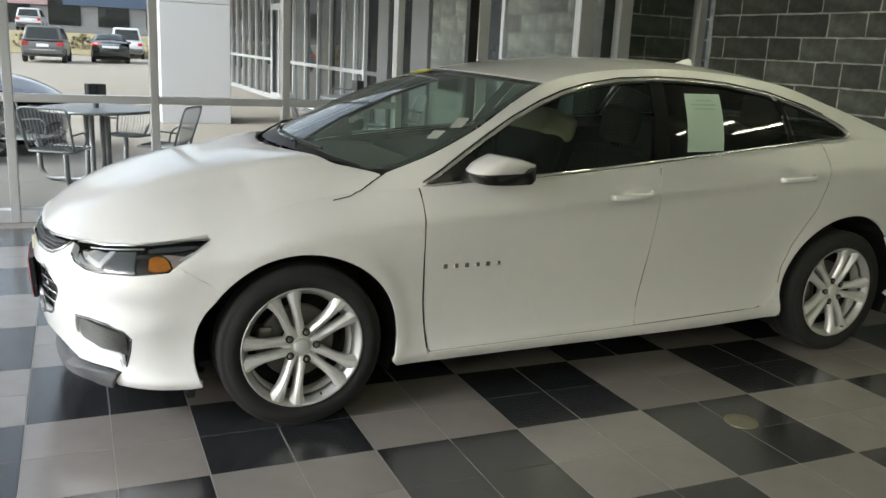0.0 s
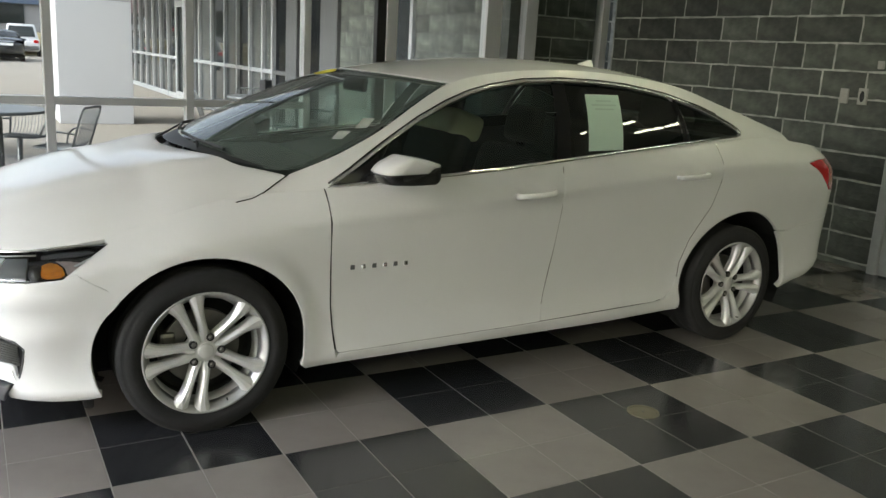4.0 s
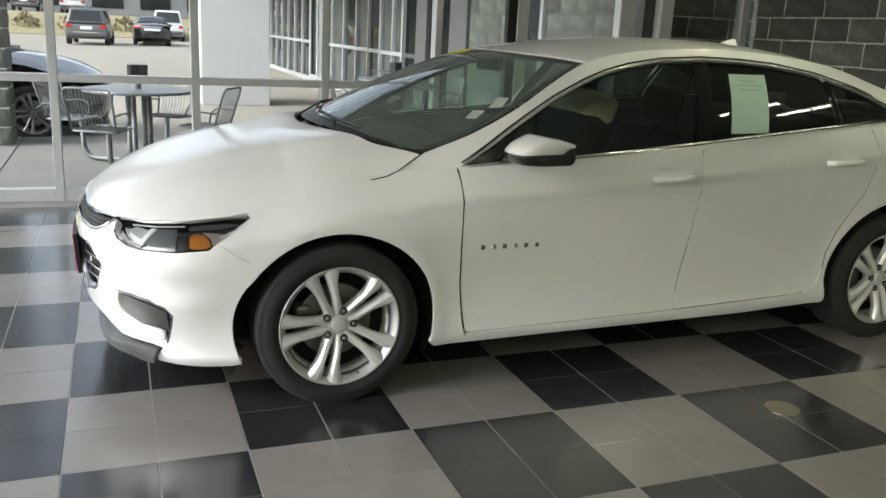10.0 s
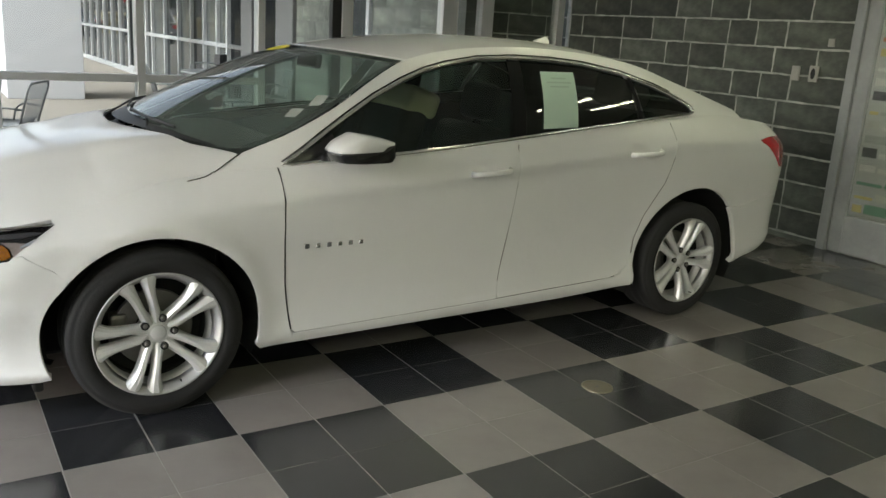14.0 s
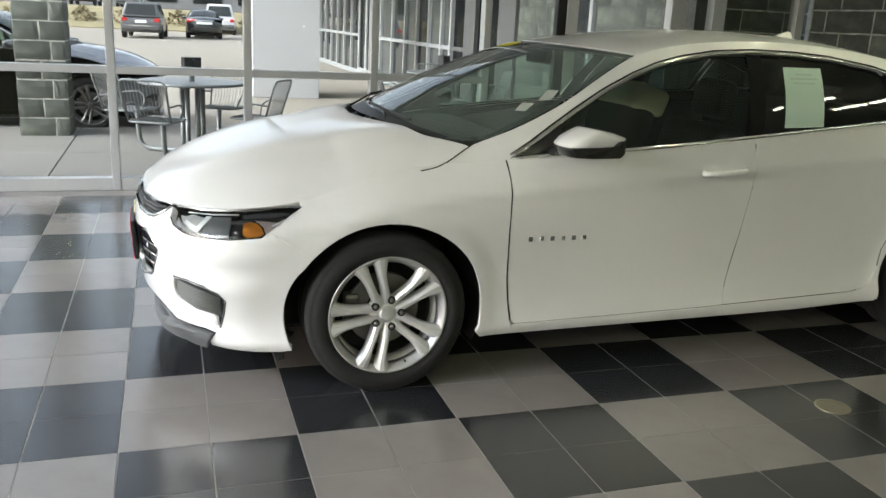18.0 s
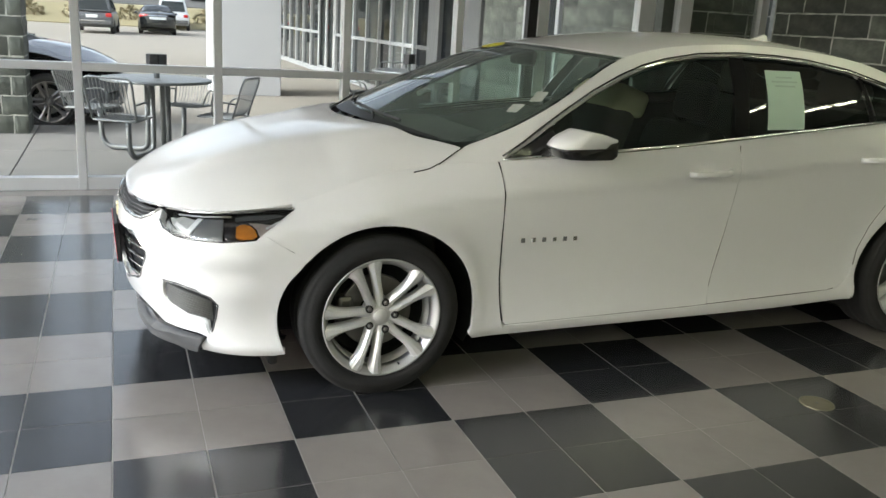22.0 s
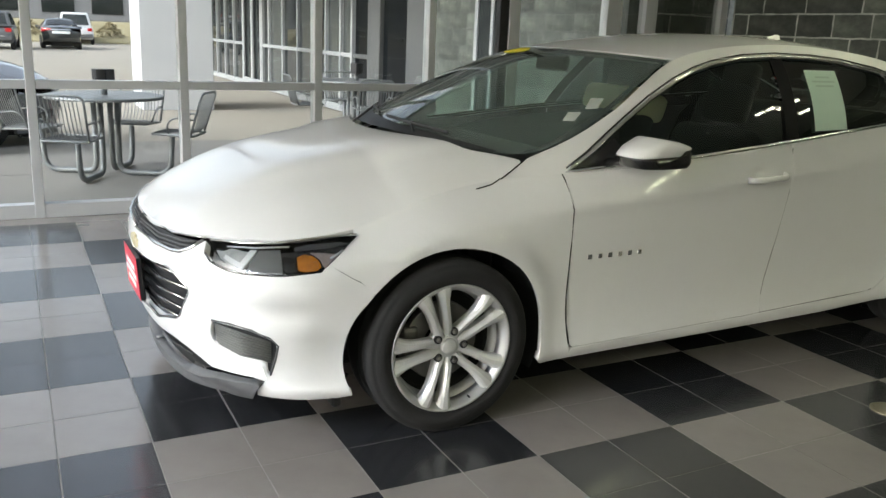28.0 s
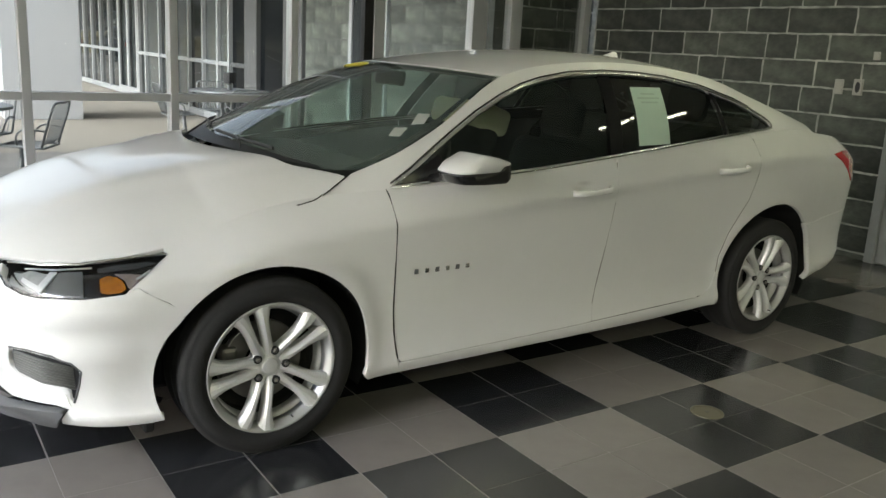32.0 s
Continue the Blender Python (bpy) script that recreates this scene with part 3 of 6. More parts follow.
DLO = ([(0.500, 0.926)] + [(0.585, 0.982), (0.68, 1.044), (0.79, 1.109), (0.94, 1.190), (1.10, 1.258), (1.23, 1.302), (1.36, 1.333), (1.55, 1.362), (1.77, 1.374), (2.0, 1.371), (2.2, 1.358), (2.45, 1.322), (2.69, 1.260), (2.80, 1.220), (2.88, 1.186), (2.925, 1.160), (2.938, 1.142), (2.925, 1.128), (2.88, 1.121)]
       + [(x, float(z_belt(x)) + 0.014) for x in (2.7, 2.4, 2.1, 1.8, 1.5, 1.2, 0.9, 0.7)])
FOG_SOFT = [(p.x, p.y) for p in bend([(*q, 0) for q in FOG + FOG[:1]], 0.018, 3)][:-1]
TAIL = [(3.44, 0.980), (3.49, 0.993), (3.54, 0.996), (3.75, 0.992), (3.95, 0.965), (3.93, 0.86), (3.80, 0.835), (3.66, 0.815), (3.61, 0.820), (3.525, 0.90)]


def lamp_lines(parent, pts, r, material, name, label="", f=side, closed=False, lift=0.004, far=False, flat=1.0):
    q = np.array(pts)
    p, n = normals_of(f, q)
    p = p + n * lift
    if far:
        p[:, 1] *= -1
    return part(name, tube([tuple(v) for v in p], r, closed, 8, flat=flat), material, parent, label, smooth=True)


def wheel(parent, x, y, turn, spin=0.0, name="wheel"):
    w = new(name)
    w.parent = parent
    w.matrix_basis = pose(x, y, 0.3225, 0, 0, turn) @ Matrix.Diagonal((1.02, 1, 1.02, 1))
    R = 0.318
    prof = [(0.215, 0.10), (0.232, 0.108), (0.262, 0.112), (0.292, 0.110), (0.315, 0.097), (R, 0.077)]
    for k, yy in enumerate((0.056, 0.048, 0.02, 0.012, -0.012, -0.02, -0.048, -0.056)):
        prof.append((R - (0.007 if k in (1, 2, 5, 6) else 0) if k not in (3, 4) else R - 0.002, yy))
    prof += [(R, -0.077), (0.316, -0.097), (0.303, -0.107), (0.294, -0.107), (0.292, -0.110), (0.270, -0.114), (0.250, -0.113), (0.247, -0.110), (0.236, -0.108), (0.222, -0.100), (0.215, -0.09)]
    part("tyre", lathe(prof, 72, cap=False), RUBBER, w, "black rubber tyre", smooth=True)
    # inner barrel near black: the shade behind the spokes is put into its colour
    part("barrel", lathe([(0.216, 0.09), (0.205, 0.05), (0.199, -0.02), (0.193, -0.02), (0.19, 0.05), (0.205, 0.09)], 72, cap=False), LINER, w, "inner rim barrel darkened for the shade behind the spokes", smooth=True)
    part("barrel_edge", lathe([(0.199, -0.0205), (0.205, -0.069), (0.2035, -0.0695), (0.194, -0.0205)], 72, cap=False), RIM_GREY, w, "silver barrel edge", smooth=True)
    part("rim_lip", lathe([(0.204, -0.070), (0.218, -0.092), (0.230, -0.103), (0.236, -0.109), (0.236, -0.112), (0.231, -0.1125), (0.225, -0.107), (0.212, -0.090), (0.204, -0.070)], 72, cap=False), RIM_GREY, w, "satin silver rim lip", smooth=True)
    for k in range(5):
        for sgn in (-1, 1):
            bm = bmesh.new()
            base = radians(110 + spin + 72 * k)
            rows = []
            for i in range(9):
                t = i / 8
                r = 0.040 + (0.228 - 0.040) * t
                g = base + sgn * (0.20 + 0.15 * (1 - t) ** 2 - 0.035 * math.sin(math.pi * t))
                wd = 0.0150 + 0.020 * t ** 4 + 0.006 * (1 - t) ** 3
                yy = -0.078 - 0.028 * math.sin(math.pi * 0.5 * t)
                c, s = math.cos(g), math.sin(g)
                tx, tz = -s, c
                row = []
                for du, dy in ((-1.0, 0.034), (-1.0, 0.012), (-0.72, 0.002), (-0.35, -0.005), (0.25, -0.007), (0.72, 0.001), (1.0, 0.010), (1.0, 0.034)):
                    row.append(bm.verts.new((r * c + tx * wd * du, yy + dy, r * s + tz * wd * du)))
                rows.append(row)
            for p, q in zip(rows, rows[1:]):
                for j in range(7):
                    bm.faces.new((p[j], p[j + 1], q[j + 1], q[j]))
            bm.faces.new(rows[0])
            bm.faces.new(rows[-1])
            part("spoke", bm, ALLOY, w)
    part("hub", lathe([(0.0, -0.088), (0.020, -0.088), (0.026, -0.084), (0.030, -0.080), (0.060, -0.078), (0.072, -0.070), (0.074, -0.045), (0.0, -0.04)], 40), ALLOY, w, smooth=True)
    part("hub_cap", lathe([(0.0, -0.0905), (0.024, -0.090), (0.030, -0.086), (0.030, -0.078)], 24), ALLOY, w, smooth=True)
    for k in range(5):
        g = radians(74 + spin + 72 * k)
        bm = lathe([(0.0098, -0.079), (0.0098, -0.0895), (0.0088, -0.0900), (0.0082, -0.095), (0.005, -0.097), (0.0, -0.0975)], 6)
        bmesh.ops.translate(bm, verts=bm.verts, vec=(0.057 * math.cos(g), 0, 0.057 * math.sin(g)))
        part("wheel_nut", bm, STEEL, w)
        bm = lathe([(0.0155, -0.080), (0.0155, -0.0895), (0.013, -0.0905), (0.008, -0.089)], 16)
        bmesh.ops.translate(bm, verts=bm.verts, vec=(0.057 * math.cos(g), 0, 0.057 * math.sin(g)))
        part("nut_seat", bm, BLACK_PLASTIC, w)
    part("brake_disc", lathe([(0.07, -0.02), (0.142, -0.02), (0.145, -0.018), (0.145, 0.006), (0.07, 0.006)], 48, cap=False), STEEL, w, "worn steel brake disc")
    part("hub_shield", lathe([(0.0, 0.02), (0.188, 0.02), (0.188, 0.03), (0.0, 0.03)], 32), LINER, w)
    bm = box((-0.155, -0.035, -0.06), (-0.095, 0.03, 0.07), 0.015, seg=2)
    part("caliper", bm, STEEL, w, "grey brake caliper")
    bm = lathe([(0.0035, -0.115), (0.0035, -0.10), (0.0, -0.10)], 8)
    bmesh.ops.translate(bm, verts=bm.verts, vec=(0.2 * math.cos(radians(-70)), -0.012, 0.2 * math.sin(radians(-70))))
    part("valve", bm, BLACK_PLASTIC, w)
    return w


car = thing("sedan", (0.39, 1.20, 0.0), "white pearl four-door sedan with silver alloy wheels on checked tiles", "car", turn=1.2)

# outer panels
lower_front = [(-1.5, 0.318), (-1.3, 0.315), (-1.195, 0.318), (-1.105, 0.305), (-1.035, 0.285), (-0.985, 0.263), (-0.78, 0.262), (-0.728, 0.252), (-0.785, 0.213), (-0.795, 0.188), (-0.60, 0.188), (-0.425, 0.190)]
front_edge = arch(*FRONT_ARCH, 201, 141.5, 12)
part_line = [(-0.33, 0.557), (-0.362, 0.603), (-0.45, 0.661), (-0.487, 0.649)]
bumper = sheet("front_bumper", lower_front + front_edge + part_line[1:] + [(-0.495, 0.645), (-0.635, 0.631), (-0.80, 0.626), (-0.88, 0.629), (-0.958, 0.645), (-0.989, 0.668), (-0.985, 0.691), (-0.988, 0.700), (-1.004, 0.694), (-1.06, 0.667), (-1.12, 0.647), (-1.18, 0.640), (-1.3, 0.637), (-1.5, 0.633)],
               side, PEARL, car, [LOWER_GRILLE[1:-1] + [(-1.495, 0.34), (-1.495, 0.552)], FOG_SOFT], step=0.03, both=True, rim=0.03)
for far in (False, True):
    sheet("front_fender", [(-0.328, 0.5585)] + [(-0.3608, 0.6048), (-0.4497, 0.6628), (-0.487, 0.6515), (-0.42, 0.692), (-0.338, 0.742), (-0.345, float(z_belt(-0.345)))]
          + along(z_belt, -0.30, 0.485 - G) + [(0.485 - G, 0.912), (0.478 - G, 0.80), (0.478 - G, 0.65), (0.490 - G, 0.45), (0.515 - G, 0.25), (0.52, 0.20), (0.385, 0.195)]
          + arch(*FRONT_ARCH, -18, 140.5), side, PEARL, car, step=0.03, far=far)
    doorf = sheet("front_door", [(0.485 + G, 0.915)] + along(z_belt, 0.488, 1.60) + [(1.612 - 0.0015, 0.95), (1.622 - 0.0015, 0.81), (1.605 - 0.0015, 0.6), (1.58 - 0.0015, 0.4), (1.568 - 0.0015, 0.29), (1.563, 0.2595), (1.45, 0.257), (0.53, 0.245), (0.515 + G, 0.26), (0.490 + G, 0.45), (0.478 + G, 0.65), (0.478 + G, 0.80)],
                  side, PEARL, car, step=0.022, far=far)
    doorr = sheet("rear_door", [(1.61 + G, float(z_belt(1.61)))] + along(z_belt, 1.65, 2.68) + [(2.685, 1.0), (2.67, 0.9), (2.62, 0.77), (2.57, 0.70), (2.50, 0.60), (2.452, 0.48), (2.445, 0.40), (2.42, 0.33), (2.37, 0.292), (2.30, 0.280), (1.571, 0.2615), (1.568 + 0.0015, 0.29), (1.58 + 0.0015, 0.4), (1.605 + 0.0015, 0.6), (1.622 + 0.0015, 0.81), (1.612 + 0.0015, 0.95)],
                  side, PEARL, car, step=0.022, far=far)
    sheet("rocker", [(0.39, 0.194), (1.2, float(z_bottom(1.2)) + 0.002), (2.0, float(z_bottom(2.0)) + 0.002), (2.47, 0.222), (2.457, 0.335), (2.454, 0.398), (2.448, 0.398), (2.425, 0.327), (2.375, 0.287), (2.30, 0.275), (1.6, 0.257), (1.45, 0.252), (0.525, 0.240), (0.52, 0.203), (0.40, 0.203)],
          side, PEARL, car, step=0.04, far=far, rim=0.05)
    sheet("quarter_panel", [(2.69, float(z_belt(2.69)))] + along(z_belt, 2.75, 3.52) + [(3.535, 0.999), (3.488, 0.997), (3.434, 0.982), (3.52, 0.898), (3.605, 0.815), (3.62, 0.65), (3.50, 0.638), (3.32, 0.60)]
          + arch(*REAR_ARCH, 42, 195) + [(2.456, 0.40), (2.462, 0.48), (2.508, 0.597), (2.578, 0.697), (2.627, 0.768), (2.677, 0.9), (2.69, 1.0)], side, PEARL, car, step=0.03, far=far)
    tl = sheet("tail_light", TAIL, side, RED_LENS, car, step=0.03, far=far, depth=-0.003, rim=0.03, label="red tail lamp lens")
    # lower edge, doors' handles and mirrors
    sgn = 1 if far else -1
    for door, x0, z0 in ((doorf, 1.45, 0.878), (doorr, 2.45, 0.932)):
        yb = (float(side(x0 + 0.12, z0)[1])) * -sgn
        hd = new("door_handle")
        hd.parent = door
        hd.matrix_basis = Matrix.Translation((x0, yb, z0))
        pts = [(-0.105, 0.0, -0.002), (-0.095, sgn * 0.030, 0.0), (-0.05, sgn * 0.042, 0.003), (0.0, sgn * 0.045, 0.005), (0.06, sgn * 0.042, 0.008), (0.095, sgn * 0.032, 0.010), (0.108, 0.0, 0.012)]
        part("grip", tube(bend(pts, 0.02), 0.0085, sides=10, flat=1.6), PEARL, hd, "body-coloured grip", smooth=True)
    mir = new("door_mirror")
    mir.parent = doorf
    mir.matrix_basis = Matrix.Translation((0.738, sgn * 1.0, 1.006)) @ Matrix.Diagonal((1.04, 0.85, 1.14, 1))

    def shell(line, grow=1.0):
        bm = bmesh.new()
        mx, mz = sum(p[0] for p in line) / len(line), sum(p[1] for p in line) / len(line)
        rows = []
        for yy, k in ((0.085, 0.55), (0.080, 0.80), (0.06, 0.95), (0.0, 1.0), (-0.05, 0.99), (-0.085, 0.93), (-0.105, 0.80), (-0.112, 0.60)):
            rows.append([bm.verts.new((mx + (x - mx) * k * grow + 0.10 * max(0, -yy - 0.02), -sgn * yy, mz + (z - mz) * (0.4 + 0.6 * k) * grow)) for x, z in line])
        N = len(line)
        for p, q in zip(rows, rows[1:]):
            for k in range(N):
                bm.faces.new((p[k], p[(k + 1) % N], q[(k + 1) % N], q[k]))
        bm.faces.new(rows[0])
        bm.faces.new(rows[-1])
        return bm
    cap_line = bend([(0.0, 0.000, 0), (-0.125, -0.002, 0), (-0.095, 0.030, 0), (-0.02, 0.062, 0), (0.06, 0.052, 0), (0.126, 0.034, 0), (0.124, 0.026, 0), (0.088, 0.022, 0), (0.068, 0.002, 0), (0.0, 0.000, 0)], 0.014, 3)[:-1]
    low_line = bend([(0.0, 0.006, 0), (0.066, 0.008, 0), (0.088, 0.026, 0), (0.128, 0.030, 0), (0.132, -0.020, 0), (0.11, -0.038, 0), (-0.02, -0.040, 0), (-0.10, -0.036, 0), (-0.128, 0.000, 0), (0.0, 0.006, 0)], 0.010, 3)[:-1]
    part("mirror_cap", shell([(p.x, p.y) for p in cap_line]), PEARL, mir, "white painted cap", smooth=True)
    part("mirror_base", shell([(p.x, p.y) for p in low_line], 0.985), BLACK_GLOSS, mir, "black lower housing", smooth=True)
    part("mirror_stalk", tube([(0.0, 0, -0.026), (-0.02, -sgn * 0.09, -0.034), (-0.07, -sgn * 0.17, -0.036)], 0.022, sides=10, flat=0.6), BLACK_GLOSS, mir, smooth=True)
    part("turn_signal", box((0.085, sgn * 0.085 - 0.012, 0.012), (0.119, sgn * 0.085 + 0.012, 0.022), 0.004), CHROME, mir, "thin clear turn signal strip")
    part("mirror_glass", box((0.112, -0.07, -0.03), (0.116, 0.07, 0.02), 0.002), CHROME, mir)
sheet("rear_bumper", [(3.318, 0.252)] + arch(*REAR_ARCH, -9, 40, 8) + [(3.33, 0.595), (3.50, 0.633), (3.62, 0.645), (4.0, 0.655), (4.4, 0.66)] + along(z_bottom, 4.4, 3.35), side, PEARL, car, step=0.04, both=True, rim=0.03)
sheet("trunk_lid", [(3.625, 0.652), (4.0, 0.662), (4.4, 0.667), (4.4, 1.078)] + along(z_belt, 4.38, 3.53, 12) + [(3.54, 1.000), (3.75, 0.996), (3.955, 0.969), (3.935, 0.855), (3.80, 0.83), (3.66, 0.81), (3.61, 0.811)], side, PEARL, car, step=0.04, both=True)

# bonnet, deck, roof and glass
rim_u = np.linspace(-1.5, 0.30, 49)
rim_p = side(rim_u, z_belt(rim_u))
near_edge = [(float(x), float(y)) for x, y, z in rim_p]
rear_edge = [(0.334, -0.735), (0.364, -0.722), (0.352, -0.702), (0.315, -0.672), (0.20, -0.588), (0.09, -0.37), (0.035, -0.18), (0.02, 0.0)]
half_edge = near_edge + rear_edge
half_edge = near_edge + [(p.x, p.y) for p in bend([(x, y, 0) for x, y in rear_edge], 0.06, 4)]
hood_line = half_edge + [(x, -y) for x, y in reversed(half_edge[1:-1])]
sheet("hood", hood_line, hood, PEARL, car, step=0.03, rim=0.02)
for far in (False, True):
    cap = along(lambda q: float(side(q, z_belt(q))[1]) + 0.0, 0.307, 0.47, 8) + [(0.462, -0.772), (0.42, -0.752), (0.372, -0.722), (0.356, -0.712), (0.340, -0.738)]
    sheet("fender_top", cap, hood, PEARL, car, step=0.03, rim=0.0, far=far)
sheet("windscreen", [(0.0, -0.86), (0.018, -0.94), (0.06, -0.985), (0.12, -0.995), (0.99, -0.985), (0.99, 0.985), (0.12, 0.995), (0.06, 0.985), (0.018, 0.94), (0.0, 0.86)], top, SCREEN_GLASS, car, step=0.06, rim=0.0, label="green-tinted windscreen glass").visible_shadow = False
for sg in (-1, 1):
    sheet("pillar_base", [(-0.02, sg * 0.84), (0.0, sg * 0.87), (0.018, sg * 0.948), (0.06, sg * 0.99), (0.12, sg * 1.0), (0.0, sg * 1.02), (-0.02, sg * 1.0)], lambda s_, t_: top(np.maximum(s_, 0), t_) + np.stack([np.minimum(s_, 0) * 0.9, 0 * s_, np.minimum(s_, 0) * 0.6 + 0 * t_], -1), BLACK_PLASTIC, car, step=0.03, rim=0.0, depth=0.03)
sheet("roof", [(1.0, -1.0), (2.0, -1.0), (2.0, 1.0), (1.0, 1.0)], top, PEARL, car, step=0.06, rim=0.015)
sheet("rear_window", [(2.01, -0.985), (2.99, -0.985), (2.99, 0.985), (2.01, 0.985)], top, SIDE_GLASS, car, step=0.06, rim=0.0, label="dark tinted rear glass")
sheet("headliner", [(1.0, -0.97), (2.0, -0.97), (2.0, 0.97), (1.0, 0.97)], top, CABIN_GREY, car, step=0.1, depth=0.03, rim=0.0)
deck_rise = knots((3.2, 0.04), (3.4, 0.036), (3.6, 0.022), (3.95, 0.0))
_ru = np.linspace(3.2, 4.4, 240)
_rr = side(_ru, z_belt(_ru))


def deck(x, y):
    x, y = np.asarray(x, float), np.asarray(y, float)
    ye, ze = np.interp(x, _rr[:, 0], -_rr[:, 1]), np.interp(x, _rr[:, 0], _rr[:, 2])
    a = np.clip(np.abs(y) / np.maximum(ye, 1e-3), 0, 1)
    return np.stack([x, y, ze + deck_rise(x) * (1 - a ** 3)], -1)


tail_edge = [(float(x), float(y)) for x, y, z in _rr[30::14]]
deck_half = [(3.36, 0.0), (3.37, -0.3), (3.39, -0.69)] + tail_edge
sheet("rear_deck", deck_half + [(x, -y) for x, y in reversed(deck_half[1:-1])], deck, PEARL, car, step=0.05, rim=0.0)
def pillar_foot(q, n):
    """The foot of the windscreen pillar flows into the hood and the fender's top."""
    k = np.clip((q[:, 0] - 0.36) / 0.45, 0, 1)[:, None]
    k = k * k * (3 - 2 * k)
    place = upper(q[:, 0], q[:, 1])
    n = n * k + normals_of(hood, np.minimum(place[:, :2], [0.40, 0.0]))[1] * (1 - k)
    return n / np.linalg.norm(n, axis=1, keepdims=True)


for far in (False, True):
    frame_line = along(z_belt, 0.25, 3.38, 42, 0.001) + [(x, float(np.interp(x, _ex, edge_z(_s)))) for x in np.linspace(3.38, 0.365, 60)] + [(0.332, 0.957), (0.302, 0.938), (0.277, 0.919), (0.256, 0.903)]
    sheet("cabin_frame", frame_line, upper, PEARL, car, [DLO], step=0.03, far=far, rim=0.02, lean=pillar_foot)
    cut = lambda lo, hi: [(a, b) for a, b in dense(DLO, 0.03) if lo(b) <= a <= hi(b)]
    p1, p2 = (lambda z: 1.575 + (z - 1.02) * 0.40), (lambda z: 1.655 + (z - 1.02) * 0.40)
    p3, p4 = (lambda z: 2.455 + (z - 1.08) * 0.2), (lambda z: 2.485 + (z - 1.08) * 0.2)
    for nm, lo, hi, m, dep in (("front_window", lambda z: -9, p1, DOOR_GLASS, 0.008), ("rear_side_window", p2, p3, SIDE_GLASS, 0.008), ("quarter_window", p4, lambda z: 9, SIDE_GLASS, 0.008),
                               ("centre_pillar", p1, p2, PILLAR, 0.004), ("window_divider", p3, p4, PILLAR, 0.007)):
        ring = cut(lo, hi) if nm not in ("centre_pillar", "window_divider") else []
        if not ring:
            zs = (1.034, 1.368) if nm == "centre_pillar" else (1.094, 1.306)
            ring = [(lo(zs[0]), zs[0]), (hi(zs[0]), zs[0]), (hi(zs[1]), zs[1]), (lo(zs[1]), zs[1])]
        mid = np.mean(ring, 0)
        ring.sort(key=lambda q: math.atan2((q[1] - mid[1]) * 3, q[0] - mid[0]))
        sheet(nm, ring, upper, m, car, step=0.05, depth=dep, far=far, rim=0.0)
    lamp_lines(car, [(a, b + 0.013) for a, b in DLO[:15]], 0.0042, BLACK_GLOSS, "window_gasket", "thin black rubber gasket", f=upper, lift=0.002, far=far)
    lamp_lines(car, dense(DLO, 0.05), 0.0085, CHROME, "window_trim", "bright chrome window surround", f=upper, closed=True, lift=0.003, far=far, flat=0.6)
    sheet("mirror_sail", [(0.515, 0.936), (0.76, 0.954), (0.715, 1.045), (0.60, 0.980)], upper, BLACK_GLOSS, car, step=0.05, far=far, depth=-0.006)

# dark and grey beads that put the shade of the shut lines into colour
for far in (False, True):
    lamp_lines(car, [(0.248, 0.897), (0.228, 0.888), (0.205, 0.880), (0.176, 0.874), (0.140, 0.867)], 0.0024, LINER, "hood_seam", lift=0.001, far=far)
    lamp_lines(car, [(0.352, 0.968), (0.327, 0.955), (0.298, 0.937), (0.273, 0.918), (0.248, 0.897)], 0.0026, LINER, "hood_seam", f=upper, lift=0.001, far=far)
for far in (False, True):
    lamp_lines(car, [(0.486, 0.935), (0.484, 0.90), (0.478, 0.80), (0.478, 0.65), (0.490, 0.45), (0.503, 0.34), (0.514, 0.26)], 0.0036, LINER, "door_seal", lift=-0.0025, far=far)
    lamp_lines(car, [(2.688, 1.08), (2.688, 1.0), (2.674, 0.9), (2.624, 0.77), (2.574, 0.70), (2.504, 0.60), (2.457, 0.48), (2.450, 0.40)], 0.0030, DOOR_GAP, "door_seal", lift=-0.0022, far=far)
    lamp_lines(car, [(1.61, 1.0), (1.622, 0.81), (1.605, 0.6), (1.58, 0.4), (1.572, 0.34)], 0.0024, DOOR_GAP, "door_seal", lift=-0.0016, far=far)
    lamp_lines(car, [(0.53, 0.243), (1.0, 0.250), (1.5, 0.256), (2.0, 0.266), (2.35, 0.285)], 0.005, LINER, "door_seal", lift=-0.012, far=far)

# front details
inner = [(-1.5, 0.20), (-0.46, 0.20)] + arch(*FRONT_ARCH, 205, 140, 8) + [(-0.36, 0.70), (-0.40, 0.70), (-1.5, 0.68)]
sheet("bumper_core", inner, side, LINER, car, step=0.06, depth=0.10, rim=0.0, both=True)
ug = sheet("upper_grille", UPPER_GRILLE, side, BLACK_PLASTIC, car, step=0.03, depth=0.022, rim=0.0, both=True, label="black slatted upper grille")
for k in range(3):
    zz = 0.646 + 0.012 * k
    for far in (False, True):
        lamp_lines(ug, [(-1.5, zz), (-1.3, zz + 0.003), (-1.14, zz + 0.012), (-1.06, zz + 0.02)], 0.0035, GREY_PLASTIC, "slat", lift=-0.006, far=far)
for far in (False, True):
    lamp_lines(ug, [(-1.5, 0.635), (-1.3, 0.640), (-1.18, 0.643), (-1.12, 0.650), (-1.06, 0.670), (-1.0, 0.698)], 0.0075, CHROME, "chrome_edge", "thin chrome edge", lift=0.0, far=far)
    lamp_lines(ug, [(-1.5, 0.690), (-1.2, 0.694), (-1.05, 0.705), (-0.99, 0.709)], 0.004, CHROME, "chrome_edge", "thin chrome edge", lift=-0.004, far=far)
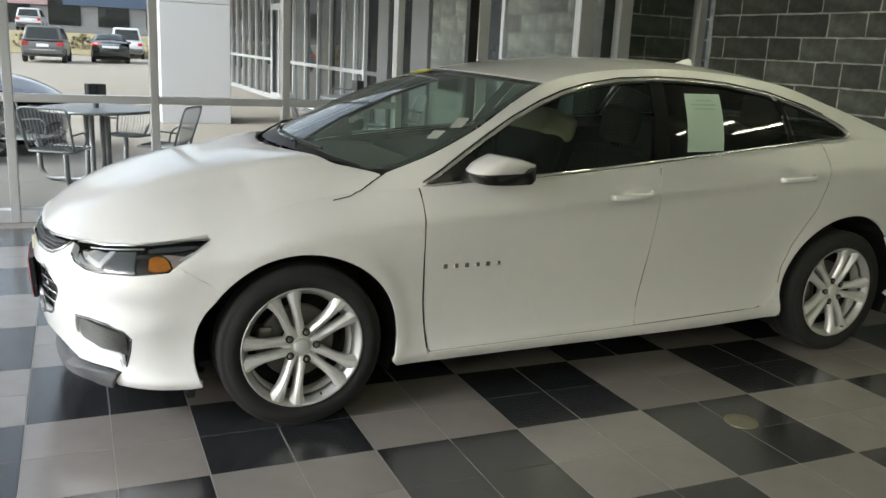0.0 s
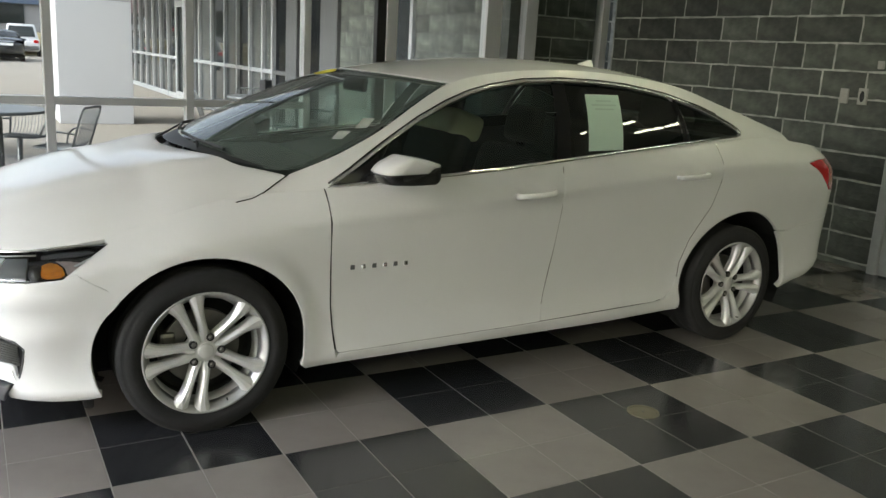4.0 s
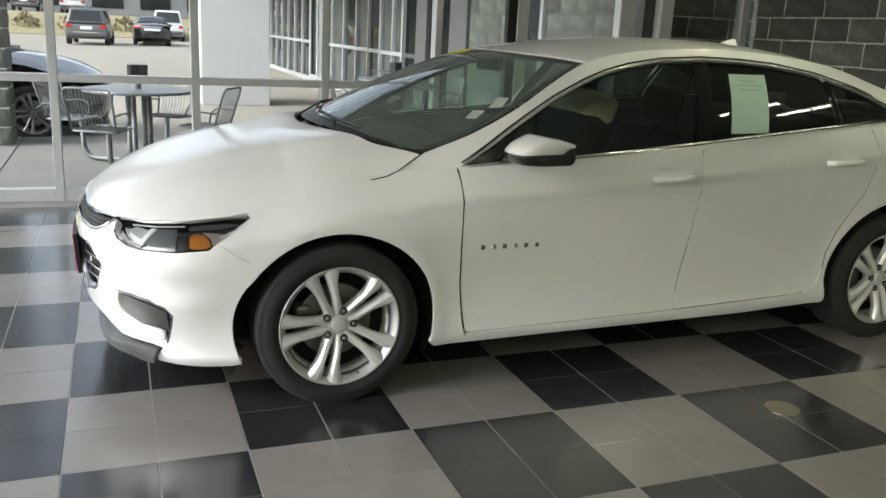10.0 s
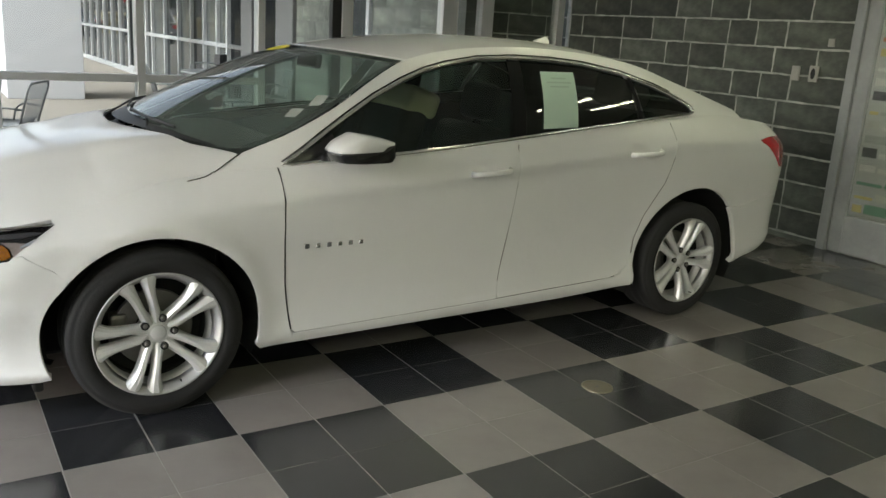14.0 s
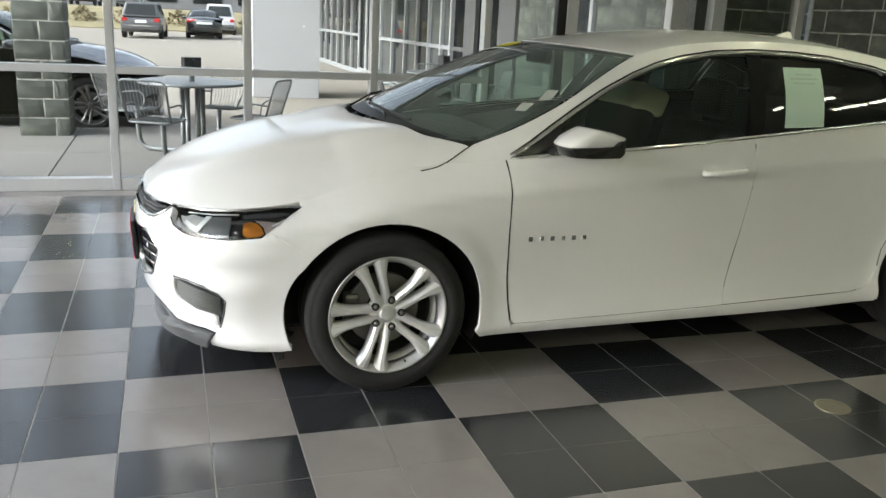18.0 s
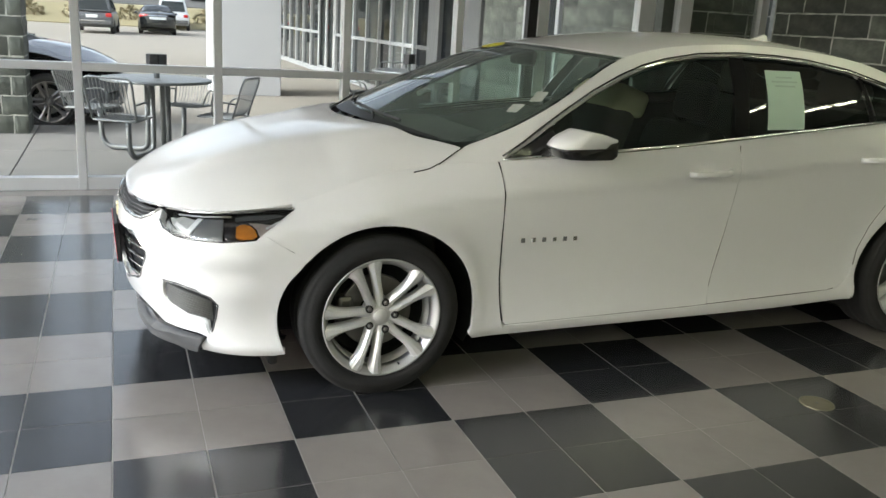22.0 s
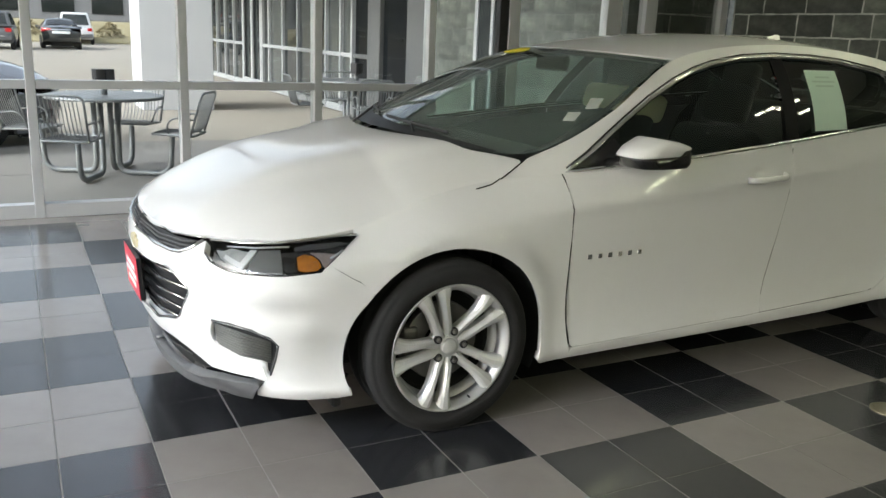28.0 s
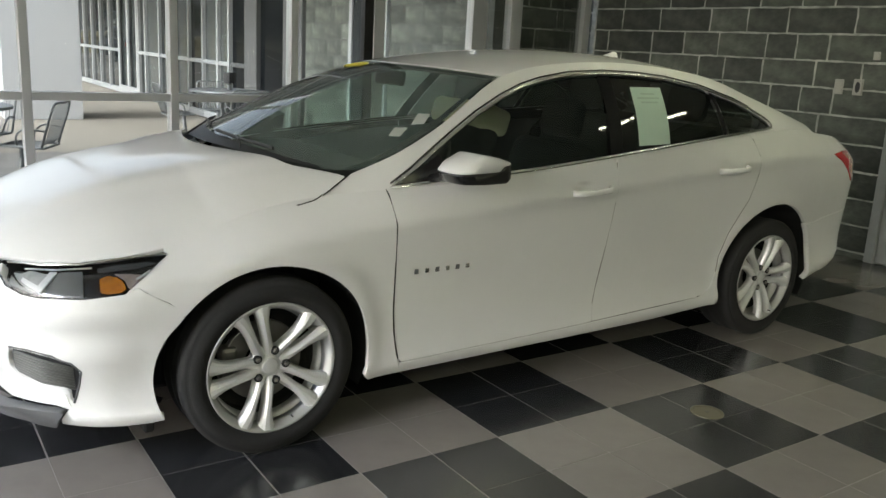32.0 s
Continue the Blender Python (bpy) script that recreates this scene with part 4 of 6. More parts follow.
lg = sheet("lower_grille", LOWER_GRILLE, side, BLACK_PLASTIC, car, step=0.03, depth=0.045, rim=0.0, both=True, label="black lower grille with thin bright bars")
for k in range(5):
    zz = 0.380 + 0.041 * k
    for far in (False, True):
        end = -1.13 + 0.018 * k if k < 4 else -1.16
        lamp_lines(lg, [(-1.5, zz), (-1.3, zz + 0.006), (end, zz + 0.016)], 0.0065, BLACK_PLASTIC, "bar", lift=-0.022, far=far, flat=0.8)
        lamp_lines(lg, [(-1.5, zz + 0.006), (-1.3, zz + 0.012), (end, zz + 0.022)], 0.0017, CHROME, "bar_edge", lift=-0.016, far=far)
for far in (False, True):
    lamp_lines(lg, LOWER_GRILLE, 0.0055, CHROME, "chrome_frame", "chrome outline", lift=-0.002, far=far)
    fg = sheet("fog_bezel", FOG_SOFT, side, BLACK_PLASTIC, car, step=0.03, depth=0.016, rim=0.0, far=far, label="black meshed fog lamp recess")
    for k in range(9):
        f = (k + 0.5) / 9.2
        lamp_lines(fg, [(-0.94, 0.358 + 0.08 * f), (-0.82, 0.325 + 0.098 * f), (-0.69, 0.315 + 0.085 * f)], 0.0042, FOG_GREY, "mesh_bar", lift=-0.011, far=far)
    lamp_lines(fg, [(-0.945, 0.450), (-0.86, 0.452), (-0.765, 0.441), (-0.69, 0.418), (-0.655, 0.389), (-0.666, 0.343), (-0.697, 0.276)], 0.0042, GREY_PLASTIC, "bezel_edge", "grey bezel edge", lift=-0.002, far=far)
    sheet("bumper_corner", [(-0.975, 0.268), (-0.83, 0.292), (-0.722, 0.304), (-0.715, 0.264), (-0.78, 0.267)], side, WHITE_CHROME, car, step=0.03, depth=-0.004, far=far, rim=0.02)
    # head lamp: dark tub, reflectors, amber piece, clear lens
    hl = sheet("headlight", HEADLIGHT, side, BLACK_GLOSS, car, step=0.03, depth=0.045, rim=0.0, far=far, label="swept headlamp with amber corner reflector")
    sheet("reflector", [(-0.945, 0.690), (-0.86, 0.699), (-0.745, 0.703), (-0.785, 0.668), (-0.815, 0.645), (-0.88, 0.652), (-0.925, 0.668)], side, REFLECTOR, hl, step=0.012, depth=0.020, rim=0.01, far=far, label="bright chrome reflector", ripple=lambda q: 0.007 * np.sin(q[:, 0] * 48 + q[:, 1] * 25))
    sheet("reflector_edge", [(-0.900, 0.668), (-0.815, 0.645), (-0.742, 0.703), (-0.772, 0.702), (-0.822, 0.664), (-0.89, 0.680)], side, WHITE_CHROME, hl, step=0.015, depth=0.012, rim=0.006, far=far, label="bright reflector rim")
    lamp_lines(hl, [(-0.88, 0.700), (-0.74, 0.706), (-0.60, 0.714)], 0.003, WHITE_CHROME, "inner_strip", "bright strip", lift=-0.008, far=far)
    sheet("projector", [(-0.735, 0.703), (-0.64, 0.708), (-0.645, 0.640), (-0.70, 0.637), (-0.80, 0.637), (-0.775, 0.668)], side, LAMP_GREY, hl, step=0.02, depth=0.014, rim=0.01, far=far, label="smoked grey projector cover")
    sheet("inner_bezel", [(-0.955, 0.655), (-0.90, 0.645), (-0.83, 0.636), (-0.815, 0.641), (-0.90, 0.657), (-0.945, 0.680)], side, LAMP_GREY, hl, step=0.02, depth=0.012, rim=0.0, far=far)
    sheet("amber_reflector", [(-0.580, 0.660), (-0.577, 0.690), (-0.55, 0.700), (-0.515, 0.697), (-0.495, 0.685), (-0.488, 0.670), (-0.51, 0.656), (-0.545, 0.652)], side, AMBER, hl, step=0.006, depth=0.014, rim=0.01, far=far, label="amber corner reflector", ripple=lambda q: 0.0022 * np.sin(q[:, 0] * 260) * np.sin(q[:, 1] * 330))
    sheet("corner_reflector", [(-0.52, 0.704), (-0.47, 0.704), (-0.43, 0.701), (-0.415, 0.702), (-0.445, 0.684), (-0.475, 0.666), (-0.482, 0.672), (-0.488, 0.688), (-0.507, 0.700)], side, CORNER_SILVER, hl, step=0.008, depth=0.013, rim=0.006, far=far, label="silvery pink facetted corner reflector", ripple=lambda q: 0.0015 * np.sin(q[:, 0] * 240))
    lens_at, lens_n = normals_of(side, np.array([(-0.605, 0.672)]))
    lens_p, lens_q = lens_at[0] - lens_n[0] * 0.020, lens_n[0]
    if far:
        lens_p[1], lens_q[1] = -lens_p[1], -lens_q[1]
    part("projector_lens", lathe([(0.0, 0.008), (0.012, 0.006), (0.020, 0.0), (0.023, -0.004), (0.026, 0.002), (0.028, -0.012)], 24, axis="z", cap=False), BLACK_GLOSS, hl, "dark round projector lens", smooth=True).matrix_basis = Matrix.Translation(lens_p) @ Vector(lens_q).to_track_quat("Z", "Y").to_matrix().to_4x4()
    sheet("side_reflector", [(-0.58, 0.704), (-0.52, 0.709), (-0.44, 0.714), (-0.37, 0.726), (-0.40, 0.730), (-0.52, 0.722), (-0.58, 0.714)], side, GREY_PLASTIC, hl, step=0.02, depth=0.010, rim=0.0, far=far)
    lamp_lines(hl, [(-0.45, 0.688), (-0.425, 0.697), (-0.40, 0.708)], 0.004, WHITE_CHROME, "corner_strip", "bright strip", lift=-0.008, far=far)
    sheet("lens", HEADLIGHT, side, LENS, hl, step=0.03, depth=-0.002, rim=0.0, far=far, label="clear polycarbonate lens").visible_shadow = False
    lamp_lines(hl, [(-0.96, 0.706), (-0.80, 0.710), (-0.65, 0.717), (-0.50, 0.731), (-0.345, 0.742)], 0.0045, CHROME, "brow", "bright upper edge", lift=0.001, far=far)
    lamp_lines(hl, HEADLIGHT[2:8], 0.004, BLACK_GLOSS, "lamp_seal", lift=-0.002, far=far)
lip = [(-1.5, 0.130), (-1.2, 0.142), (-0.955, 0.178), (-0.81, 0.188), (-0.79, 0.213), (-0.745, 0.242), (-0.80, 0.246), (-0.96, 0.238), (-1.075, 0.215), (-1.24, 0.178), (-1.5, 0.162)]
sheet("lower_intake", [(-0.90, 0.258), (-0.97, 0.238), (-1.075, 0.213), (-1.24, 0.176), (-1.5, 0.160), (-1.5, 0.32), (-1.3, 0.318), (-1.195, 0.321), (-1.105, 0.308), (-1.035, 0.288), (-0.985, 0.266)], side, LINER, car, step=0.03, depth=0.03, rim=0.0, both=True, label="dark lower air intake")
for far in (False, True):
    lamp_lines(car, [(-1.5, 0.245), (-1.3, 0.25), (-1.12, 0.262)], 0.006, BLACK_PLASTIC, "intake_bar", lift=-0.02, far=far, flat=0.6)
sheet("front_lip", lip, side, LIP_GREY, car, step=0.03, depth=-0.018, rim=0.035, both=True, label="dark grey plastic chin spoiler")
bm = box((-0.075, -0.012, -0.018), (0.075, 0.012, 0.018), 0.006)
box((-0.032, -0.013, -0.028), (0.032, 0.013, 0.028), 0.006, bm)
bd = part("badge", bm, GOLD, car, "gold bar-shaped badge")
bd.matrix_basis = pose(-0.940, 0, 0.582, 0, 0, 90)
pl = part("front_plate", box((-0.15, 0.0015, -0.085), (0.15, 0.004, 0.085), 0.001), RED_PLATE, car, "red dealer plate with white bars")
pl.matrix_basis = pose(-0.960, 0, 0.462, -4, 0, 90)
part("plate_holder", box((-0.150, -0.018, -0.086), (0.150, 0.001, 0.086), 0.004), BLACK_PLASTIC, car, "black plastic plate holder").matrix_basis = pose(-0.960, 0, 0.462, -4, 0, 90)
for k, w_ in enumerate((0.10, 0.12, 0.09)):
    b_ = part("plate_bar", box((-w_, -0.0062, 0.03 - 0.035 * k - 0.010), (w_, -0.0045, 0.03 - 0.035 * k + 0.010)), WHITE_PAPER, pl)
    b_.matrix_parent_inverse.identity()
    b_.rotation_euler = (0, 0, math.pi)

# badge bars on the front door
door_near = [o for o in car.children if o.name.startswith("front_door")][0]
for k in range(6):
    x0 = 0.575 + 0.049 * k
    y0 = float(side(x0, 0.608)[1])
    part("badge_bar", box((x0 - 0.009, y0 - 0.003, 0.598), (x0 + 0.010, y0 + 0.003, 0.618), 0.002), CHROME if k % 2 else GREY_PLASTIC, door_near, "small bright badge letter shape")

# cowl, wipers, aerial fin
cowl_pts = [(-0.10, -0.90), (-0.10, 0.90), (0.03, 0.95), (0.03, -0.95)]
sheet("cowl", cowl_pts, lambda s_, t_: top(np.maximum(s_, 0), t_) + np.stack([np.minimum(s_, 0) * 0.9, 0 * s_, np.minimum(s_, 0) * 0.6 - 0.035 + 0 * t_], -1), BLACK_PLASTIC, car, step=0.05, rim=0.0)
for pts in ([(0.045, -0.58), (0.060, -0.30), (0.075, -0.02)], [(0.085, 0.12), (0.115, 0.42), (0.145, 0.72)]):
    pp = [tuple(top(a, b) + np.array([-0.008, 0, 0.014])) for a, b in pts]
    wp = part("wiper", tube(pp, 0.0055, sides=6, flat=1.4), BLACK_PLASTIC, car, "black wiper blade and arm")
    a0 = top(0.0, pts[0][1] + 0.1) + np.array([-0.045, 0, -0.012])
    part("wiper_arm", tube([tuple(a0), tuple(a0 + np.array([0.03, 0.06, 0.010])), pp[1]], 0.0065, sides=6, flat=0.7), BLACK_PLASTIC, wp)
fin = bmesh.new()
prof = [(-0.09, 0), (-0.05, 0.022), (0.0, 0.045), (0.035, 0.058), (0.055, 0.055), (0.06, 0.03), (0.065, 0.0)]
L_ = [fin.verts.new((x, -0.028 * (1 - z / 0.075), z)) for x, z in prof]
R_ = [fin.verts.new((x, 0.028 * (1 - z / 0.075), z)) for x, z in prof]
for i in range(len(prof) - 1):
    fin.faces.new((L_[i], L_[i + 1], R_[i + 1], R_[i]))
fin.faces.new(L_)
fin.faces.new(R_)
fob = part("aerial_fin", fin, PEARL, car, "white shark-fin aerial")
fob.matrix_basis = Matrix.Translation((2.44, 0, 1.435)) @ Matrix.Diagonal((0.95, 0.8, 0.82, 1))

# wheels and what is behind them
for x in (0.0, AXLE):
    for sgn, turn in ((-1, 0), (1, 180)):
        wheel(car, x - (0.016 if x == 0 else -0.003), sgn * 0.808, turn, 0 if x == 0 else 32)
        cx, cz, rx, rz = FRONT_ARCH if x == 0 else REAR_ARCH
        bm = bmesh.new()
        rings = []
        for yy in (0.93, 0.50):
            rings.append([bm.verts.new((a, sgn * (yy if yy < 0.6 else 0.872 if x == 0 else 0.855), b)) for a, b in arch(cx, cz, rx + 0.012, rz + 0.012, -25, 205, 28)])
        for k in range(28):
            bm.faces.new((rings[0][k], rings[0][k + 1], rings[1][k + 1], rings[1][k]))
        bm.faces.new(rings[1])
        part("wheel_housing", bm, LINER, car)
for sgn in (-1, 1):
    part("splash_guard", box((-0.445, min(sgn * 0.48, sgn * 0.85), 0.142), (-0.412, max(sgn * 0.48, sgn * 0.85), 0.42), 0.006), LINER, car)
for far in (False, True):
    sheet("air_dam", [(-0.74, 0.165), (-0.60, 0.150), (-0.44, 0.150), (-0.44, 0.20), (-0.74, 0.20)], side, LINER, car, step=0.05, depth=0.03, rim=0.02, far=far, label="black rubber air dam")
# boxes hung low to block light and deepen the shade under the car
part("underbody", box((-0.64, -0.70, 0.130), (-0.45, 0.70, 0.30), 0.03), LINER, car)
part("underbody", box((0.42, -0.76, 0.150), (2.42, 0.76, 0.29), 0.03), LINER, car)
part("underbody", box((-0.45, -0.48, 0.130), (3.65, 0.48, 0.32), 0.02), LINER, car)

# cabin
for far in (False, True):
    sheet("door_lining", [(0.50, 0.30)] + along(lambda q: z_belt(q) - 0.015, 0.50, 2.66) + [(2.48, 0.55), (2.40, 0.32)], side, CABIN, car, step=0.1, depth=0.075, rim=0.0, far=far)
part("dashboard", box((0.30, -0.64, 0.55), (0.78, 0.64, 0.945), 0.06, seg=3), CABIN, car, smooth=True)
part("bulkhead", box((0.16, -0.66, 0.30), (0.30, 0.66, 0.84), 0.02), LINER, car)
part("rear_shelf", box((2.72, -0.68, 0.95), (3.30, 0.68, 1.06), 0.02), CABIN, car)
bm = lathe([(0.170, 0.0), (0.183, 0.012), (0.196, 0.0), (0.183, -0.012), (0.170, 0.0)], 36, axis="z")
box((-0.17, -0.02, -0.012), (0.17, 0.02, 0.012), 0.006, bm)
sw = part("steering_wheel", bm, CABIN, car, smooth=True)
sw.matrix_basis = pose(0.92, -0.38, 0.93, 0, -62, 0)
for x, y, wd in ((1.30, -0.38, 0.26), (1.30, 0.38, 0.26), (2.22, 0.0, 0.66)):
    st = new("seat")
    st.parent = car
    st.matrix_basis = pose(x, y, 0.30 if y >= 0 else 0.22)
    part("cushion", box((-0.28, -wd, 0.0), (0.26, wd, 0.26), 0.06, seg=3), CABIN, st, smooth=True)
    bk = part("backrest", box((-0.09, -wd, 0.0), (0.09, wd, 0.66), 0.07, seg=3), CABIN, st, smooth=True)
    bk.matrix_basis = pose(0.24, 0, 0.18, 0, 18, 0)
    if y > 0.1:
        # added cream block, stands in for a pale patch behind the glass
        cv = part("seat_cover", box((-0.11, -0.27, 0.56), (0.115, 0.22, 0.71), 0.04, seg=3), CREAM, st, "cream block added on the seat back for a pale patch", smooth=True)
        cv.matrix_basis = pose(0.24, 0, 0.18, 0, 18, 0)
    for hy in ((0,) if wd < 0.5 else (-0.4, 0.4)):
        hr = part("headrest", box((-0.05, -0.13, 0.0), (0.05, 0.13, 0.19), 0.045, seg=3), CABIN, st, smooth=True)
        hr.matrix_basis = pose(0.45, hy, 0.83, 0, 10, 0)
mr = part("inner_mirror", box((-0.015, -0.12, -0.035), (0.015, 0.12, 0.035), 0.012, seg=2), BLACK_PLASTIC, car, smooth=True)
mr.matrix_basis = pose(0.98, 0, 1.30, 0, 10, 0)

# papers on the glass
sh = sheet("price_sheet", [(1.775, 1.065), (2.00, 1.068), (2.105, 1.318), (1.885, 1.318)], upper, PAPER, car, step=0.06, depth=-0.001, rim=0.0, label="pale green price sheet taped to the rear side glass")
for k, w_ in enumerate((0.5, 0.8, 0.62)):
    f = 0.12 + 0.075 * k
    z0 = 1.318 - 0.25 * f
    xl, xr = 1.885 - 0.11 * f, 2.105 - 0.105 * f
    a, b = (xl + xr) / 2 - (xr - xl) * w_ * 0.45, (xl + xr) / 2 + (xr - xl) * w_ * 0.45
    sheet("text_bar", [(a, z0 - 0.004), (b, z0 - 0.004), (b, z0 + 0.003), (a, z0 + 0.003)], upper, INK, sh, step=0.05, depth=-0.003, rim=0.0)
oval = [(0.915 + 0.050 * math.cos(g), 0.27 + 0.165 * math.sin(g)) for g in (2 * math.pi * k / 28 for k in range(28))]
sheet("windscreen_sticker", oval, top, YELLOW, car, step=0.05, depth=-0.002, rim=0.0, label="yellow oval sticker at the top of the windscreen")
for ring in ([(0.345, -0.885), (0.415, -0.860), (0.44, -0.905), (0.365, -0.925)], [(0.465, -0.900), (0.555, -0.865), (0.575, -0.915), (0.495, -0.940)]):
    sheet("windscreen_label", ring, top, LABEL, car, step=0.05, depth=-0.0015, rim=0.0, label="small white label inside the windscreen")
# black border of the windscreen
sheet("glass_border", [(0.0, -0.86), (0.0, -0.4), (0.0, 0.0), (0.0, 0.5), (0.0, 0.86), (0.018, 0.94), (0.06, 0.985), (0.15, 0.99), (0.155, 0.93), (0.135, 0.80), (0.10, 0.50), (0.065, 0.0), (0.036, -0.5), (0.016, -0.86)], top, BLACK_PLASTIC, car, step=0.05, depth=-0.002, rim=0.0)
sheet("glass_border", [(0.955, -0.975), (0.988, -0.982), (0.988, 0.982), (0.955, 0.975)], top, PILLAR, car, step=0.06, depth=0.004, rim=0.0)
for sg in (-1, 1):
    sheet("glass_border", [(0.06, sg * 0.975), (0.14, sg * 0.985), (0.955, sg * 0.98), (0.955, sg * 0.955), (0.12, sg * 0.955), (0.05, sg * 0.93)], top, PILLAR, car, step=0.06, depth=0.004, rim=0.0)

# ---- block walls ----
def block(length, height, depth, seed):
    """A split-faced block, its face towards -x, rough but squared at the joints."""
    rnd = random.Random(seed)
    bm = bmesh.new()
    ny, nz = 5, 3
    rows = []
    for i in range(ny + 1):
        row = []
        for j in range(nz + 1):
            e = i in (0, ny) or j in (0, nz)
            x = 0.004 if e else -0.003 - 0.007 * rnd.random()
            dy = rnd.uniform(-0.004, 0.005) if i in (0, ny) else 0.0
            dz = rnd.uniform(-0.003, 0.004) if j in (0, nz) else 0.0
            row.append(bm.verts.new((x, length * i / ny + dy, height * j / nz + dz)))
        rows.append(row)
    for i in range(ny):
        for j in range(nz):
            bm.faces.new((rows[i][j], rows[i + 1][j], rows[i + 1][j + 1], rows[i][j + 1]))
    loop = [rows[i][0] for i in range(ny + 1)] + [rows[ny][j] for j in range(1, nz + 1)] + [rows[i][nz] for i in range(ny - 1, -1, -1)] + [rows[0][j] for j in range(nz - 1, 0, -1)]
    back = [bm.verts.new((depth, v.co.y, v.co.z)) for v in loop]
    for k in range(len(loop)):
        q = (k + 1) % len(loop)
        bm.faces.new((loop[k], back[k], back[q], loop[q]))
    me = bpy.data.meshes.new("block")
    bm.to_mesh(me)
    bm.free()
    me.materials.append(BLOCK)
    return me


LENGTHS = (0.29, 0.40, 0.50, 0.60)
BLOCKS = {(w, k): block(w - 0.016, 0.194, 0.012, 10 * k + int(w * 100)) for w in LENGTHS for k in range(3)}
COURSE, JOINT0 = 0.21, 0.05


def lay(parent, y0, y1, z0, z1, place, seed):
    """Courses of blocks of mixed lengths between y0 and y1; place(y, z) gives each block's pose."""
    rnd = random.Random(seed)
    k = math.floor((z0 - JOINT0) / COURSE + 0.01)
    z = JOINT0 + k * COURSE
    while z < z1 - 0.05:
        y = y0
        while y < y1 - 0.02:
            w = rnd.choice(LENGTHS)
            if y1 - y - w < 0.18:
                w = y1 - y
            me = BLOCKS.get((w, rnd.randrange(3))) or block(w - 0.016, 0.194, 0.012, rnd.randrange(9999))
            ob = new("block", me)
            ob.parent = parent
            ob.matrix_basis = place(y, z)
            y += w
        z += COURSE


lay(wall_east, 1.115, WIN_Y - 0.005, 0.0, 2.35, lambda y, z: pose(BRICK_X, y, z + 0.005), 5)
vs, fs = [], []
rnd = random.Random(8)
for y0, y1, z0, z1 in ((1.115, WIN_Y, 2.36, TOP), (SOUTH, -0.06, 0.05, TOP), (-0.06, 1.115, 2.36, TOP)):
    z = z0
    while z < z1 - 0.05:
        y, h = y0, min(0.199, z1 - z)
        while y < y1 - 0.02:
            w = min(rnd.choice(LENGTHS), y1 - y)
            k, x = len(vs), BRICK_X - 0.006 * rnd.random()
            a, b = y + 0.005, y + w - 0.006
            vs += [(x, a, z), (x, b, z), (x, b, z + h), (x, a, z + h), (x + 0.02, a, z), (x + 0.02, b, z), (x + 0.02, b, z + h), (x + 0.02, a, z + h)]
            fs += [(k, k + 1, k + 2, k + 3)] + [(k + p, k + 4 + p, k + 4 + (p + 1) % 4, k + (p + 1) % 4) for p in range(4)]
            y += w
        z += COURSE
me = bpy.data.meshes.new("more_blocks")
me.from_pydata(vs, [], fs)
me.materials.append(BLOCK)
ob = new("more_blocks", me)
ob.parent = wall_east
tagged(ob, "dark painted wall blocks", kind="stuff")

# the glass door in the block wall, with papers behind it
FRAME_PAINT = mat("pale_door_frame", (0.30, 0.31, 0.31), 0.45, second=(0.45, 0.47, 0.47), scale=4, amount=0.5, bump=0.05, bump_scale=80)
door = thing("door_1", (BRICK_X, 0, 0), "pale framed glass door with papers and posters behind it", "door", kind="structure")
part("jamb", box((-0.05, 1.03, 0), (0.10, 1.105, 2.3), 0.004), FRAME_PAINT, door)
part("jamb", box((-0.05, -0.05, 0), (0.10, 0.02, 2.3), 0.004), FRAME_PAINT, door)
part("head", box((-0.05, 0.02, 2.22), (0.10, 1.03, 2.3), 0.004), FRAME_PAINT, door)
leaf = part("leaf", box((-0.03, 0.915, 0.01), (0.02, 1.025, 2.2), 0.006), FRAME_PAINT, door)
box_parts = ((0.025, 0.135, 0.01, 2.2), (0.135, 0.915, 0.01, 0.30), (0.135, 0.915, 2.08, 2.2))
for a, b, c, d in box_parts:
    part("rail", box((-0.03, a, c), (0.02, b, d), 0.006), FRAME_PAINT, leaf)
dp = part("pane", box((-0.008, 0.135, 0.30), (-0.002, 0.915, 2.08)), PANE, leaf)
dp.visible_shadow = False
board = part("notice_board", box((0.004, 0.137, 0.302), (0.010, 0.913, 2.078)), WALL_PAINT, leaf)
rnd = random.Random(21)
COLOURS = [(0.6, 0.58, 0.5), (0.62, 0.6, 0.54), (0.5, 0.49, 0.44), (0.66, 0.64, 0.6), (0.4, 0.4, 0.37), (0.55, 0.2, 0.12), (0.12, 0.2, 0.4), (0.62, 0.5, 0.2), (0.2, 0.35, 0.25), (0.1, 0.1, 0.1)]
INKS = [mat("poster_ink", c, 0.6, second=tuple(v * 0.7 for v in c), scale=20, amount=0.5) for c in COLOURS]
z = 0.34
while z < 2.0:
    y = 0.89
    while y > 0.2:
        w, h = rnd.uniform(0.05, 0.2), rnd.uniform(0.025, 0.09)
        part("paper_strip", box((0.0005 + 0.001 * rnd.random(), max(y - w, 0.15), z), (0.0038, y, z + h * 0.8)), rnd.choice(INKS), leaf)
        y -= w + 0.02
    z += 0.105

